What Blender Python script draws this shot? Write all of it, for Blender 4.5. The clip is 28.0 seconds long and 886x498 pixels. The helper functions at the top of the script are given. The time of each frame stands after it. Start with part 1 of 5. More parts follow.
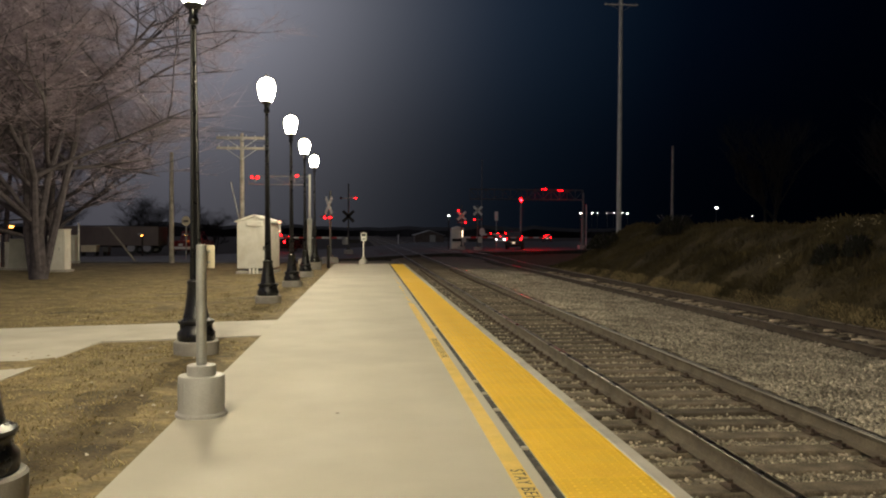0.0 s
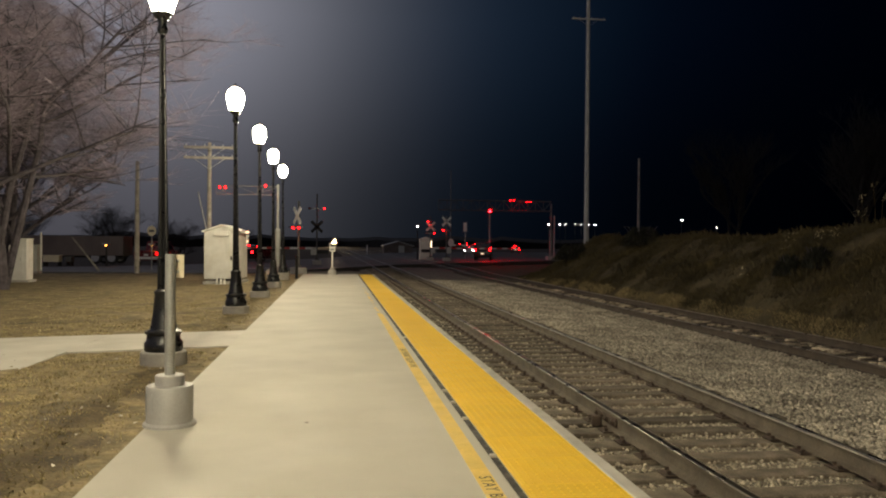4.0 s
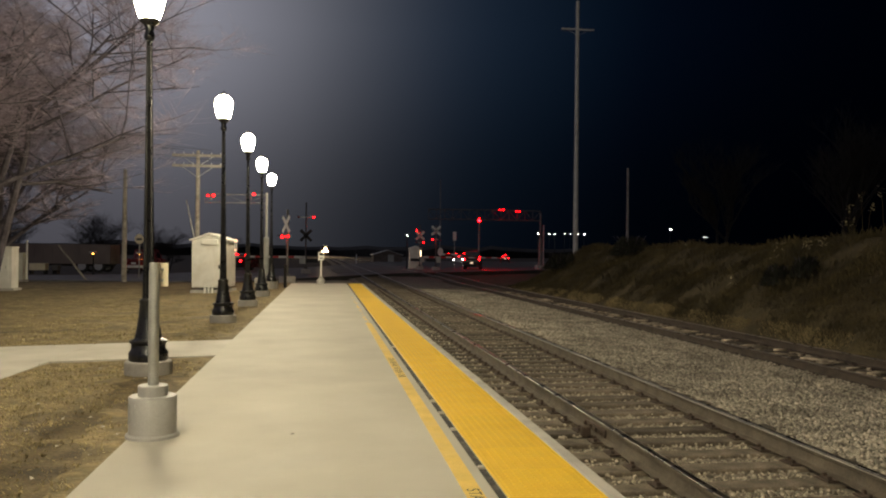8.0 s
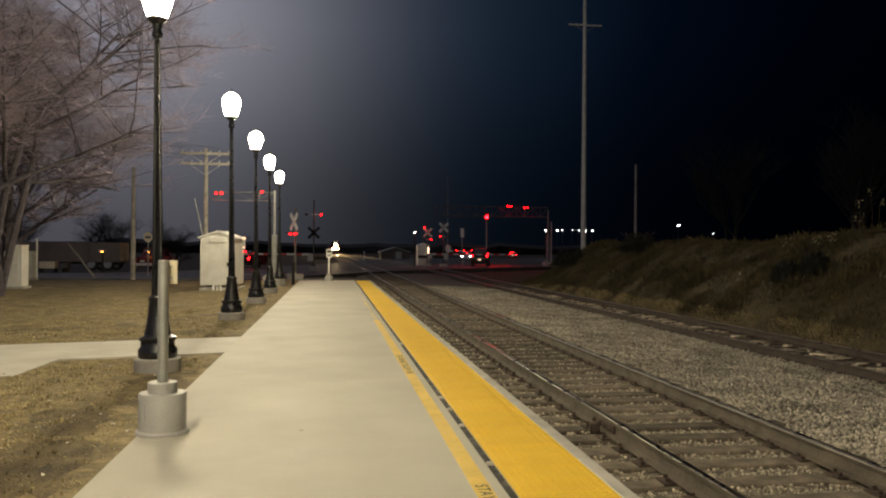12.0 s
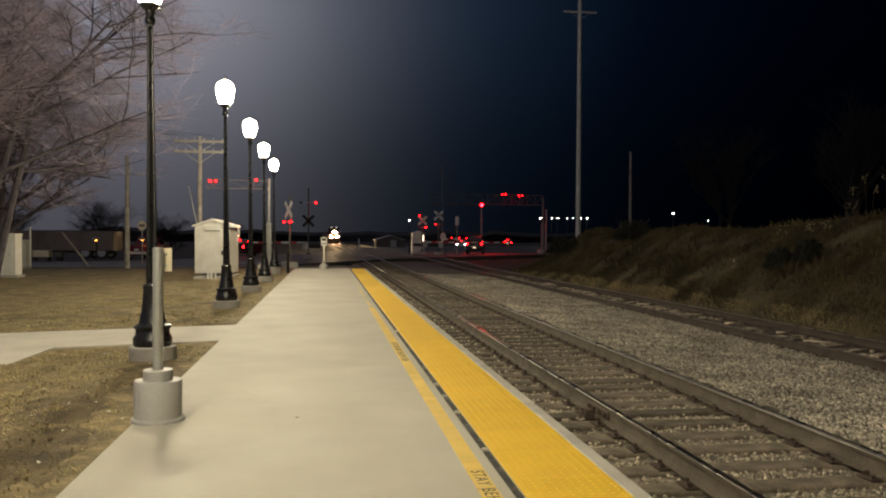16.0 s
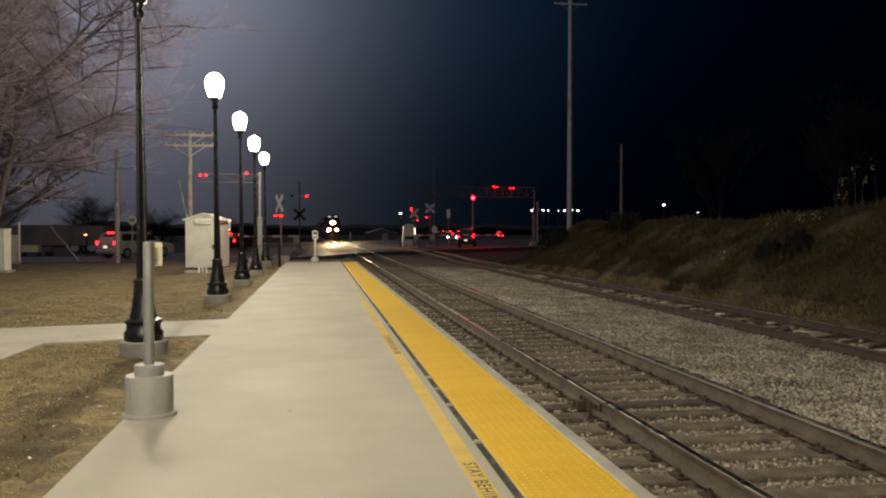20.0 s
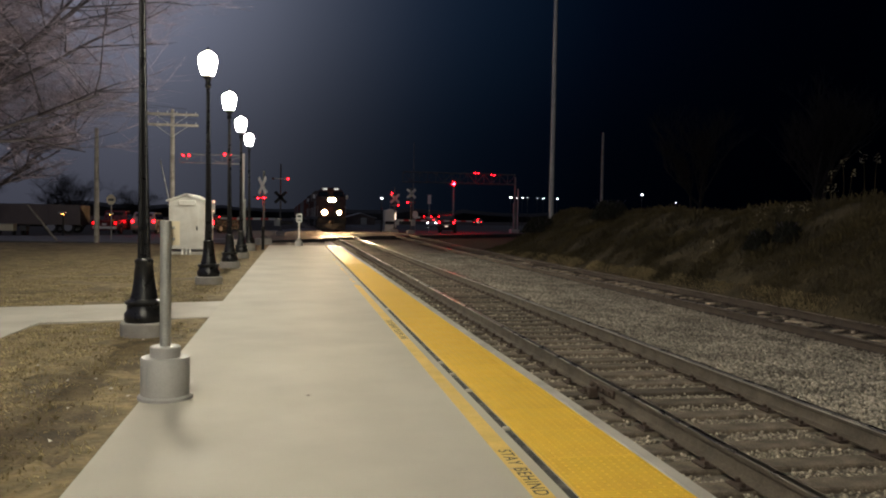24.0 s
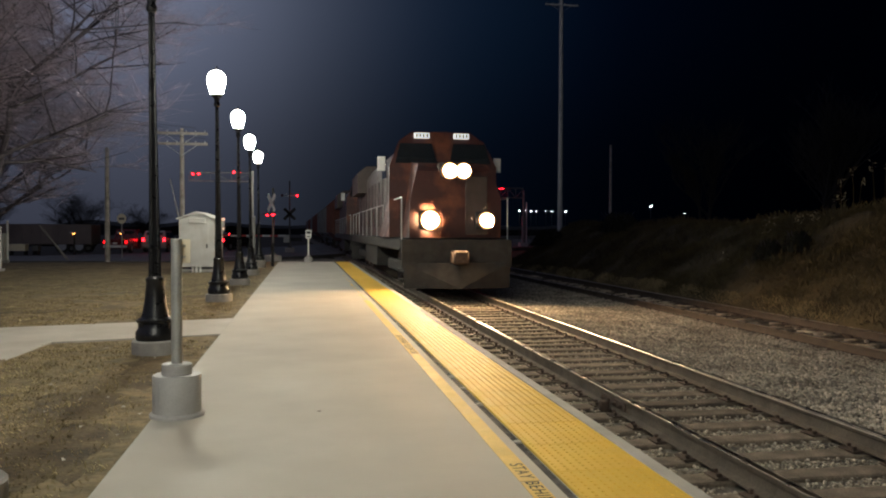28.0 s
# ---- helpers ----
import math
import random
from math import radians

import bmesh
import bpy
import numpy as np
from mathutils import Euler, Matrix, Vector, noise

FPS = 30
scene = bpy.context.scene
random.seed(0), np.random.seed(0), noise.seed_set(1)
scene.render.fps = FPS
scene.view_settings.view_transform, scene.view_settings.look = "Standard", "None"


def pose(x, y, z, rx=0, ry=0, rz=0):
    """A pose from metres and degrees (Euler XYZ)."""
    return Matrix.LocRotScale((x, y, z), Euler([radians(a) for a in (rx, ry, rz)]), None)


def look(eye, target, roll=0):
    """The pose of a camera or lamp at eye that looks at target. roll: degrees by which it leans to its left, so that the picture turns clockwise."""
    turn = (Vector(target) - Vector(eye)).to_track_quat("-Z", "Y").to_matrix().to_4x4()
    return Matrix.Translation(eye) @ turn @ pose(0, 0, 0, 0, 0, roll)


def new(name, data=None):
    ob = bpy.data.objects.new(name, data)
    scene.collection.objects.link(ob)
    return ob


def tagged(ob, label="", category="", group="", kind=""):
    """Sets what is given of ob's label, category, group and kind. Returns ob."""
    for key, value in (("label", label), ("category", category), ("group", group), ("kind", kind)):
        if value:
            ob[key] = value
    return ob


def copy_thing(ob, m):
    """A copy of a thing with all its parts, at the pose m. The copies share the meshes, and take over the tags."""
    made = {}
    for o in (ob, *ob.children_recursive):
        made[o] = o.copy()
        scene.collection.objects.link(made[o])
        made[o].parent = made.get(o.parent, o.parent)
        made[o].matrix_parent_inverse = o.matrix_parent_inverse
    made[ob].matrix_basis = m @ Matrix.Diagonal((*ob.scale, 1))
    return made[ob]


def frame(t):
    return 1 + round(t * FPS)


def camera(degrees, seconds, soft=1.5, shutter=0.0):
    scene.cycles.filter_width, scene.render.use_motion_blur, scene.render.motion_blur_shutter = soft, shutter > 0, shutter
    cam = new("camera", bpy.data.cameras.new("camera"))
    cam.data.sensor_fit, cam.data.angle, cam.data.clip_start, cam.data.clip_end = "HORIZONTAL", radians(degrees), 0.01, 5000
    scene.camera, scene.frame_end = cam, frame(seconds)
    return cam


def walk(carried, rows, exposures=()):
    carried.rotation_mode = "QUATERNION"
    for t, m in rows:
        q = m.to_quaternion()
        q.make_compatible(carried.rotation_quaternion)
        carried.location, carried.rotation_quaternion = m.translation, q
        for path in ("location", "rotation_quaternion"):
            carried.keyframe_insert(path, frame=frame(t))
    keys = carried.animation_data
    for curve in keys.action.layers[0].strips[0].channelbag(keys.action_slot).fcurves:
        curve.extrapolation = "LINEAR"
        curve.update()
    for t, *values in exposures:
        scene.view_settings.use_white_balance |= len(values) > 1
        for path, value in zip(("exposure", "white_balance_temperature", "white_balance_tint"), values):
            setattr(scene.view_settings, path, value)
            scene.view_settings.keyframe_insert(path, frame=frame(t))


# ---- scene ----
cam = camera(58.4, 28.0, soft=2.0)
PATH = [
    (0, (-0.001, -0.269, 1.499), (0.191, 1.721, 1.459), 0.3),
    (0.5, (0.006, -0.27, 1.498), (0.196, 1.72, 1.452), 0.2),
    (1, (0.005, -0.272, 1.502), (0.199, 1.718, 1.459), 0.0),
    (1.5, (0.009, -0.289, 1.506), (0.215, 1.7, 1.471), -0.0),
    (2, (0.001, -0.288, 1.506), (0.222, 1.699, 1.478), 0.1),
    (2.5, (-0.005, -0.299, 1.499), (0.231, 1.687, 1.478), 0.3),
    (3, (-0.013, -0.313, 1.495), (0.236, 1.671, 1.477), 0.5),
    (3.5, (-0.017, -0.329, 1.494), (0.243, 1.654, 1.477), 0.5),
    (5.5, (0.002, -0.365, 1.499), (0.297, 1.613, 1.512), 0.4),
    (6, (0.007, -0.348, 1.492), (0.307, 1.629, 1.508), 0.4),
    (6.5, (0.004, -0.342, 1.49), (0.304, 1.635, 1.506), 0.5),
    (7, (0.0, -0.312, 1.489), (0.299, 1.666, 1.503), 0.5),
    (7.5, (0.005, -0.297, 1.494), (0.302, 1.681, 1.505), 0.6),
    (8, (0.004, -0.281, 1.492), (0.3, 1.697, 1.503), 0.6),
    (8.5, (0.007, -0.275, 1.489), (0.302, 1.703, 1.5), 0.6),
    (9, (0.007, -0.263, 1.49), (0.3, 1.716, 1.501), 0.6),
    (9.5, (0.007, -0.271, 1.492), (0.297, 1.708, 1.502), 0.6),
    (10, (0.005, -0.276, 1.488), (0.292, 1.704, 1.497), 0.5),
    (10.5, (0.004, -0.273, 1.487), (0.289, 1.706, 1.495), 0.5),
    (11, (0.003, -0.274, 1.489), (0.285, 1.706, 1.494), 0.5),
    (11.5, (0.005, -0.271, 1.492), (0.284, 1.709, 1.495), 0.4),
    (12, (0.002, -0.283, 1.489), (0.279, 1.698, 1.492), 0.4),
    (12.5, (0.003, -0.277, 1.493), (0.279, 1.704, 1.494), 0.4),
    (14.5, (-0.001, -0.283, 1.489), (0.283, 1.697, 1.478), 0.5),
    (15, (0.0, -0.292, 1.486), (0.285, 1.687, 1.472), 0.4),
    (15.5, (-0.003, -0.293, 1.491), (0.285, 1.686, 1.47), 0.3),
    (16, (0.0, -0.28, 1.481), (0.29, 1.699, 1.454), 0.3),
    (16.5, (0.002, -0.281, 1.481), (0.295, 1.697, 1.447), 0.2),
    (17, (0.001, -0.281, 1.488), (0.298, 1.696, 1.447), 0.2),
    (17.5, (0.006, -0.277, 1.482), (0.305, 1.7, 1.436), 0.1),
    (18, (0.004, -0.282, 1.483), (0.304, 1.695, 1.434), 0.0),
    (18.5, (0.002, -0.273, 1.479), (0.306, 1.703, 1.429), 0.1),
    (19, (0.0, -0.27, 1.48), (0.307, 1.706, 1.431), 0.1),
    (19.5, (0.001, -0.278, 1.482), (0.309, 1.698, 1.434), 0.1),
    (20, (0.001, -0.277, 1.481), (0.312, 1.698, 1.436), 0.0),
    (20.5, (-0.018, -0.276, 1.481), (0.298, 1.698, 1.439), -0.0),
    (21, (-0.08, -0.288, 1.476), (0.239, 1.686, 1.436), 0.1),
    (21.5, (-0.119, -0.276, 1.459), (0.197, 1.698, 1.417), 0.3),
    (23.5, (-0.329, -0.111, 1.462), (0.018, 1.857, 1.387), 1.0),
    (24, (-0.359, -0.111, 1.458), (0.01, 1.853, 1.378), 1.0),
    (24.5, (-0.311, -0.123, 1.464), (0.066, 1.84, 1.388), 1.0),
    (25, (-0.293, -0.136, 1.47), (0.077, 1.828, 1.401), 0.9),
    (25.5, (-0.301, -0.133, 1.466), (0.053, 1.835, 1.406), 0.8),
    (26, (-0.308, -0.155, 1.469), (0.026, 1.816, 1.414), 0.5),
    (26.5, (-0.324, -0.145, 1.462), (-0.001, 1.828, 1.409), 0.3),
    (27, (-0.345, -0.149, 1.462), (-0.023, 1.824, 1.409), 0.2),
    (27.5, (-0.362, -0.145, 1.462), (-0.032, 1.827, 1.412), 0.2),
    (28, (-0.359, -0.134, 1.459), (-0.013, 1.835, 1.415), 0.2),
]
walk(cam, [(t, look(eye, target, roll)) for t, eye, target, roll in PATH],
     exposures=((0, 0.0, 6400, 10), (8, 0.0, 6450, 10), (15, 0.0, 6350, 10), (19, -0.05, 6100, 12), (21.5, -0.15, 5850, 12), (25, -0.38, 5600, 13), (26.5, -0.42, 5550, 13), (27.2, -0.45, 5500, 13), (28, -0.66, 5300, 12)))


def bent(y):
    """Sideways drift of the line: straight to 50 m, then a very slight bend to the left."""
    return 0.0 if y < 50 else (-0.011 * (y - 50) ** 2 / 60 if y < 80 else -0.0055 * 30 - 0.011 * (y - 80))


# ---- world and light ----
world = bpy.data.worlds.new("night_sky")
scene.world = world
world.use_nodes = True
wn, wl = world.node_tree.nodes, world.node_tree.links
wbg = wn["Background"]
wtc = wn.new("ShaderNodeTexCoord")
wsep = wn.new("ShaderNodeSeparateXYZ")
wl.new(wtc.outputs["Generated"], wsep.inputs[0])
# bloom of the station's lamps put into the sky colour over the town side: strongest at the lanterns' height, fading
# upwards and towards the open fields
wel = wn.new("ShaderNodeValToRGB")
wel.color_ramp.interpolation = "B_SPLINE"
wl.new(wsep.outputs["Z"], wel.inputs["Fac"])
for k, (z, f) in enumerate(((0.0, 0.22), (0.12, 0.40), (0.24, 1.0), (0.36, 1.15), (0.6, 0.5), (1.0, 0.2))):
    e = wel.color_ramp.elements[k] if k < 2 else wel.color_ramp.elements.new(z)
    e.position, e.color = z, (f, f, f, 1)
waz = wn.new("ShaderNodeMapRange")
wl.new(wsep.outputs["X"], waz.inputs["Value"])
waz.inputs["From Min"].default_value, waz.inputs["From Max"].default_value = -0.6, 0.6
wramp = wn.new("ShaderNodeValToRGB")
wramp.color_ramp.interpolation = "B_SPLINE"
wl.new(waz.outputs[0], wramp.inputs["Fac"])
stops = ((-0.6, (0.170, 0.155, 0.195)), (-0.2, (0.330, 0.325, 0.375)), (-0.03, (0.108, 0.112, 0.132)), (0.11, (0.016, 0.025, 0.042)), (0.24, (0.0045, 0.010, 0.020)), (0.38, (0.0002, 0.0016, 0.0054)), (0.6, (0.00002, 0.0002, 0.0009)))
ramp = wramp.color_ramp.elements
while len(ramp) < len(stops):
    ramp.new(0.5)
for e, (x, c) in zip(ramp, stops):
    e.position = (x + 0.6) / 1.2
for e, (x, c) in zip(ramp, stops):
    e.color = (*c, 1)
wmul = wn.new("ShaderNodeMix")
wmul.data_type, wmul.blend_type = "RGBA", "MULTIPLY"
wmul.inputs["Factor"].default_value = 1.0
wl.new(wramp.outputs["Color"], wmul.inputs["A"])
wl.new(wel.outputs[0], wmul.inputs["B"])
wl.new(wmul.outputs["Result"], wbg.inputs["Color"])
wbg.inputs["Strength"].default_value = 1.0
scene.view_settings.exposure = 0.0

LANTERN = 470.0   # radiance of a platform lantern's globe


# ---- materials ----
def mat(name, base, rough=0.7, metal=0.0, var=0.25, scale=6.0, fine=60.0, bump=0.0, bump_scale=40.0, per=0.0, spec=0.5, stain=None, stain_scale=0.8, stain_amount=0.5):
    """A procedural surface: base colour varied at a coarse and a fine scale, stains, bump, and a change from piece to piece."""
    m = bpy.data.materials.new(name)
    m.use_nodes = True
    n, l = m.node_tree.nodes, m.node_tree.links
    b = n["Principled BSDF"]
    b.inputs["Roughness"].default_value, b.inputs["Metallic"].default_value = rough, metal
    b.inputs["Specular IOR Level"].default_value = spec
    tc = n.new("ShaderNodeTexCoord")

    def noise_at(s, detail=4.0):
        t = n.new("ShaderNodeTexNoise")
        t.inputs["Scale"].default_value, t.inputs["Detail"].default_value = s, detail
        l.new(tc.outputs["Object"], t.inputs["Vector"])
        return t.outputs["Fac"]

    def mixed(kind, a, fac, c):
        x = n.new("ShaderNodeMix")
        x.data_type, x.blend_type = "RGBA", kind
        for key, v in (("A", a), ("B", c)):
            if isinstance(v, tuple):
                x.inputs[key].default_value = (*v, 1)
            else:
                l.new(v, x.inputs[key])
        if isinstance(fac, float):
            x.inputs["Factor"].default_value = fac
        else:
            l.new(fac, x.inputs["Factor"])
        return x.outputs["Result"]

    def ranged(v, lo, hi, a=0.3, c=0.7):
        r = n.new("ShaderNodeMapRange")
        l.new(v, r.inputs["Value"])
        r.inputs["From Min"].default_value, r.inputs["From Max"].default_value = a, c
        r.inputs["To Min"].default_value, r.inputs["To Max"].default_value = lo, hi
        return r.outputs[0]

    dark = tuple(c * (1 - var) for c in base)
    light = tuple(min(1.0, c * (1 + var)) for c in base)
    col = mixed("MIX", dark, ranged(noise_at(scale), 0, 1), light)
    col = mixed("MULTIPLY", col, 1.0, ranged(noise_at(fine, 2.0), 1 - var * 0.8, 1 + var * 0.4))
    if stain:
        col = mixed("MIX", col, ranged(noise_at(stain_scale, 5.0), 0, stain_amount, 0.48, 0.68), stain)
    if per:
        info = n.new("ShaderNodeObjectInfo")
        geo = n.new("ShaderNodeNewGeometry")
        s = n.new("ShaderNodeMath")
        s.operation = "ADD"
        l.new(info.outputs["Random"], s.inputs[0])
        l.new(geo.outputs["Random Per Island"], s.inputs[1])
        fr = n.new("ShaderNodeMath")
        fr.operation = "FRACT"
        l.new(s.outputs[0], fr.inputs[0])
        col = mixed("MULTIPLY", col, 1.0, ranged(fr.outputs[0], 1 - per, 1 + per * 0.6, 0, 1))
    l.new(col, b.inputs["Base Color"])
    l.new(ranged(noise_at(scale * 1.7), max(0.03, rough - 0.1), min(1.0, rough + 0.1)), b.inputs["Roughness"])
    if bump:
        bn = n.new("ShaderNodeBump")
        bn.inputs["Strength"].default_value, bn.inputs["Distance"].default_value = 1.0, bump
        l.new(noise_at(bump_scale, 3.0), bn.inputs["Height"])
        l.new(bn.outputs[0], b.inputs["Normal"])
    return m


def glow(name, color, strength):
    m = bpy.data.materials.new(name)
    m.use_nodes = True
    b = m.node_tree.nodes["Principled BSDF"]
    b.inputs["Base Color"].default_value = (*color, 1)
    b.inputs["Emission Color"].default_value = (*color, 1)
    b.inputs["Emission Strength"].default_value = strength
    return m


def clear_glass(name, tint, rough=0.05):
    m = bpy.data.materials.new(name)
    m.use_nodes = True
    b = m.node_tree.nodes["Principled BSDF"]
    b.inputs["Base Color"].default_value = (*tint, 1)
    b.inputs["Roughness"].default_value = rough
    b.inputs["Transmission Weight"].default_value = 0.6
    return m


CONCRETE = mat("platform_concrete", (0.50, 0.47, 0.40), 0.75, var=0.07, scale=0.9, fine=140, bump=0.0012, bump_scale=90, stain=(0.40, 0.375, 0.32), stain_scale=0.7, stain_amount=0.5)
CONCRETE_EDGE = mat("edge_concrete", (0.47, 0.44, 0.39), 0.8, var=0.12, scale=3, fine=160, bump=0.002, bump_scale=70, stain=(0.30, 0.28, 0.24), stain_scale=2.0)
PATH_CONCRETE = mat("path_concrete", (0.52, 0.49, 0.43), 0.8, var=0.08, scale=1.3, fine=120, bump=0.0015, bump_scale=80, stain=(0.40, 0.37, 0.31), stain_scale=1.1)
BASE_CONCRETE = mat("footing_concrete", (0.40, 0.38, 0.35), 0.85, var=0.15, scale=5, fine=90, bump=0.003, bump_scale=50, stain=(0.26, 0.24, 0.21), stain_scale=4)
TACTILE = mat("tactile_yellow", (0.86, 0.54, 0.035), 0.6, var=0.08, scale=2.0, fine=110, bump=0.0006, bump_scale=150, stain=(0.70, 0.42, 0.05), stain_scale=1.6, stain_amount=0.5, per=0.05)
LINE_PAINT = mat("yellow_line_paint", (0.78, 0.55, 0.13), 0.65, var=0.12, scale=4.0, fine=90, bump=0.0008, bump_scale=120, stain=(0.55, 0.42, 0.20), stain_scale=2.0, stain_amount=0.5)
JOINT = mat("joint_rubber", (0.035, 0.035, 0.036), 0.8, var=0.3, scale=8, fine=70, bump=0.003, bump_scale=60, stain=(0.25, 0.23, 0.2), stain_scale=5, stain_amount=0.5)
LETTER = mat("letter_paint", (0.05, 0.045, 0.04), 0.7, var=0.3, scale=20, stain=(0.3, 0.2, 0.06), stain_scale=14, stain_amount=0.5)
GRASS_SOIL = mat("dormant_lawn", (0.235, 0.180, 0.088), 0.95, var=0.42, scale=4.0, fine=15, bump=0.02, bump_scale=18, stain=(0.115, 0.082, 0.037), stain_scale=1.1, stain_amount=0.9)
BLADE = mat("dry_grass_blades", (0.45, 0.365, 0.195), 0.9, var=0.5, scale=2.2, fine=9, per=0.38, spec=0.2)
LITTER = mat("pale_litter", (0.62, 0.57, 0.48), 0.8, var=0.15, scale=30, per=0.3)
SPLINTER = mat("pale_split_wood", (0.55, 0.46, 0.34), 0.9, var=0.4, scale=6, per=0.6)
SOIL = mat("bare_soil", (0.06, 0.045, 0.03), 0.95, var=0.4, scale=2, fine=40, bump=0.02, bump_scale=25)
WORN_SOIL = mat("worn_lawn_soil", (0.135, 0.098, 0.046), 0.95, var=0.6, scale=3, fine=40, bump=0.012, bump_scale=30)
WALL_LAMP = glow("wall_lamp_glow", (1.0, 0.55, 0.35), 1.2)
BALLAST_BED = mat("ballast_bed", (0.25, 0.215, 0.165), 0.9, var=0.45, scale=9, fine=28, bump=0.03, bump_scale=22, stain=(0.09, 0.075, 0.06), stain_scale=0.6, stain_amount=0.6)
STONE = mat("ballast_stone", (0.43, 0.38, 0.30), 0.85, var=0.4, scale=1.3, fine=90, bump=0.002, bump_scale=80, per=0.6)
STONE_DUSTY = mat("dusty_crib_stone", (0.46, 0.40, 0.305), 0.9, var=0.3, scale=12, fine=90, per=0.6)
SIDING_SOIL = mat("siding_dirt", (0.075, 0.054, 0.034), 0.95, var=0.4, scale=3, fine=30, bump=0.02, bump_scale=22, stain=(0.09, 0.075, 0.06), stain_scale=3)
STONE_OLD = mat("old_ballast_stone", (0.075, 0.062, 0.05), 0.9, var=0.25, scale=12, fine=90, per=0.6)
TIE = mat("weathered_tie", (0.165, 0.134, 0.098), 0.9, var=0.45, scale=5, fine=60, bump=0.006, bump_scale=30, per=0.45)
RAIL_SIDE = mat("rusty_rail", (0.095, 0.075, 0.053), 0.8, 0.0, var=0.3, scale=4, fine=50, bump=0.001)
RAIL_OLD = mat("dull_old_rail", (0.052, 0.037, 0.027), 0.85, var=0.3, scale=4, fine=50)
RAIL_WORN = mat("worn_rail_head", (0.30, 0.25, 0.21), 0.33, 0.85, var=0.25, scale=3, fine=30)
RAIL_CORNER = mat("bright_gauge_corner", (0.85, 0.80, 0.72), 0.38, 1.0, var=0.1, scale=2, fine=30)
RAIL_TOP = mat("polished_rail_head", (0.17, 0.145, 0.12), 0.30, 0.9, var=0.12, scale=2, fine=30)
IRON = mat("rusty_iron", (0.085, 0.06, 0.045), 0.8, 0.3, var=0.3, scale=9)
BLACK_IRON = mat("black_painted_iron", (0.012, 0.012, 0.013), 0.32, 0.0, var=0.25, scale=6, bump=0.0008, bump_scale=60)
GALV = mat("galvanised_steel", (0.42, 0.42, 0.40), 0.5, 0.55, var=0.15, scale=7, fine=80)
GALV_PAINT = mat("grey_painted_steel", (0.44, 0.43, 0.41), 0.55, 0.1, var=0.08, scale=4, stain=(0.34, 0.32, 0.29), stain_scale=5, stain_amount=0.4)
STEEL_POLE = mat("grey_steel_pole", (0.5, 0.49, 0.47), 0.75, 0.0, var=0.15, scale=3)
PAINT_WHITE = mat("white_painted_metal", (0.74, 0.73, 0.70), 0.5, var=0.06, scale=2.5, stain=(0.5, 0.46, 0.4), stain_scale=1.5, stain_amount=0.4)
HUT_METAL = mat("hut_aluminium", (0.60, 0.585, 0.55), 0.5, 0.15, var=0.08, scale=3, stain=(0.45, 0.40, 0.33), stain_scale=2, stain_amount=0.4)
CABINET = mat("cabinet_green_grey", (0.47, 0.47, 0.42), 0.6, var=0.1, scale=3)
WOOD_POLE = mat("pole_wood", (0.30, 0.275, 0.25), 0.9, var=0.3, scale=4, fine=50, bump=0.006, bump_scale=18)
BARK = mat("bark", (0.085, 0.074, 0.086), 0.95, spec=0.1, var=0.35, scale=6, fine=50, bump=0.012, bump_scale=14)
# pale lilac imitates lamp bloom over the crowns, put into the twigs' colour
TWIG = mat("twigs", (0.33, 0.275, 0.335), 0.95, spec=0.1, var=0.3, scale=3, per=0.3)
SEED = mat("pale_seed_heads", (0.42, 0.36, 0.23), 0.9, var=0.25, scale=8, per=0.4)
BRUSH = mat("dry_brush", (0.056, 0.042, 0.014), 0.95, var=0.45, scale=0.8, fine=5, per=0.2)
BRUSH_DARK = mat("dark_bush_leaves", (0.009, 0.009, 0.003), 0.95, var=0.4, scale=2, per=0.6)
STRAW = mat("pale_straw", (0.27, 0.21, 0.105), 0.9, var=0.3, scale=1.5, per=0.3)
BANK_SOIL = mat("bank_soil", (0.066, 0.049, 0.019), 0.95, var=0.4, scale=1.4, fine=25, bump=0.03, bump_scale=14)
ASPHALT = mat("asphalt", (0.10, 0.092, 0.085), 0.62, var=0.25, scale=1.2, fine=70, bump=0.003, bump_scale=80)
TIMBER = mat("crossing_panel", (0.12, 0.115, 0.105), 0.8, var=0.2, scale=2)
PAINT_LINE = mat("white_road_paint", (0.6, 0.6, 0.57), 0.7, var=0.15, scale=3)
RED_PAINT = mat("red_reflective", (0.5, 0.02, 0.02), 0.5, var=0.1, scale=5)
SIGN_WHITE = mat("sign_white", (0.72, 0.72, 0.70), 0.45, var=0.05, scale=5)
SIGN_BACK = mat("sign_aluminium", (0.45, 0.45, 0.44), 0.5, 0.4, var=0.08, scale=6)
SIGN_AMBER = mat("sign_face_buff", (0.66, 0.58, 0.42), 0.5, var=0.06, scale=6)
BLACK_PLATE = mat("black_backplate", (0.015, 0.015, 0.015), 0.7, var=0.2, scale=6)
TYRE = mat("tyre_rubber", (0.02, 0.02, 0.02), 0.85, var=0.2, scale=12)
ALLOY = mat("alloy_rim", (0.45, 0.45, 0.46), 0.35, 0.8, var=0.1, scale=12)
WINDOW = clear_glass("dark_window", (0.04, 0.045, 0.05))
CAR_WHITE = mat("silver_car_paint", (0.36, 0.355, 0.35), 0.25, var=0.03, scale=2)
CAR_GREY = mat("grey_car_paint", (0.16, 0.165, 0.17), 0.25, 0.3, var=0.05, scale=2)
CAR_RED = mat("dark_red_car_paint", (0.14, 0.02, 0.02), 0.28, 0.2, var=0.05, scale=2)
CAR_BLACK = mat("black_car_paint", (0.02, 0.02, 0.022), 0.25, 0.1, var=0.1, scale=2)
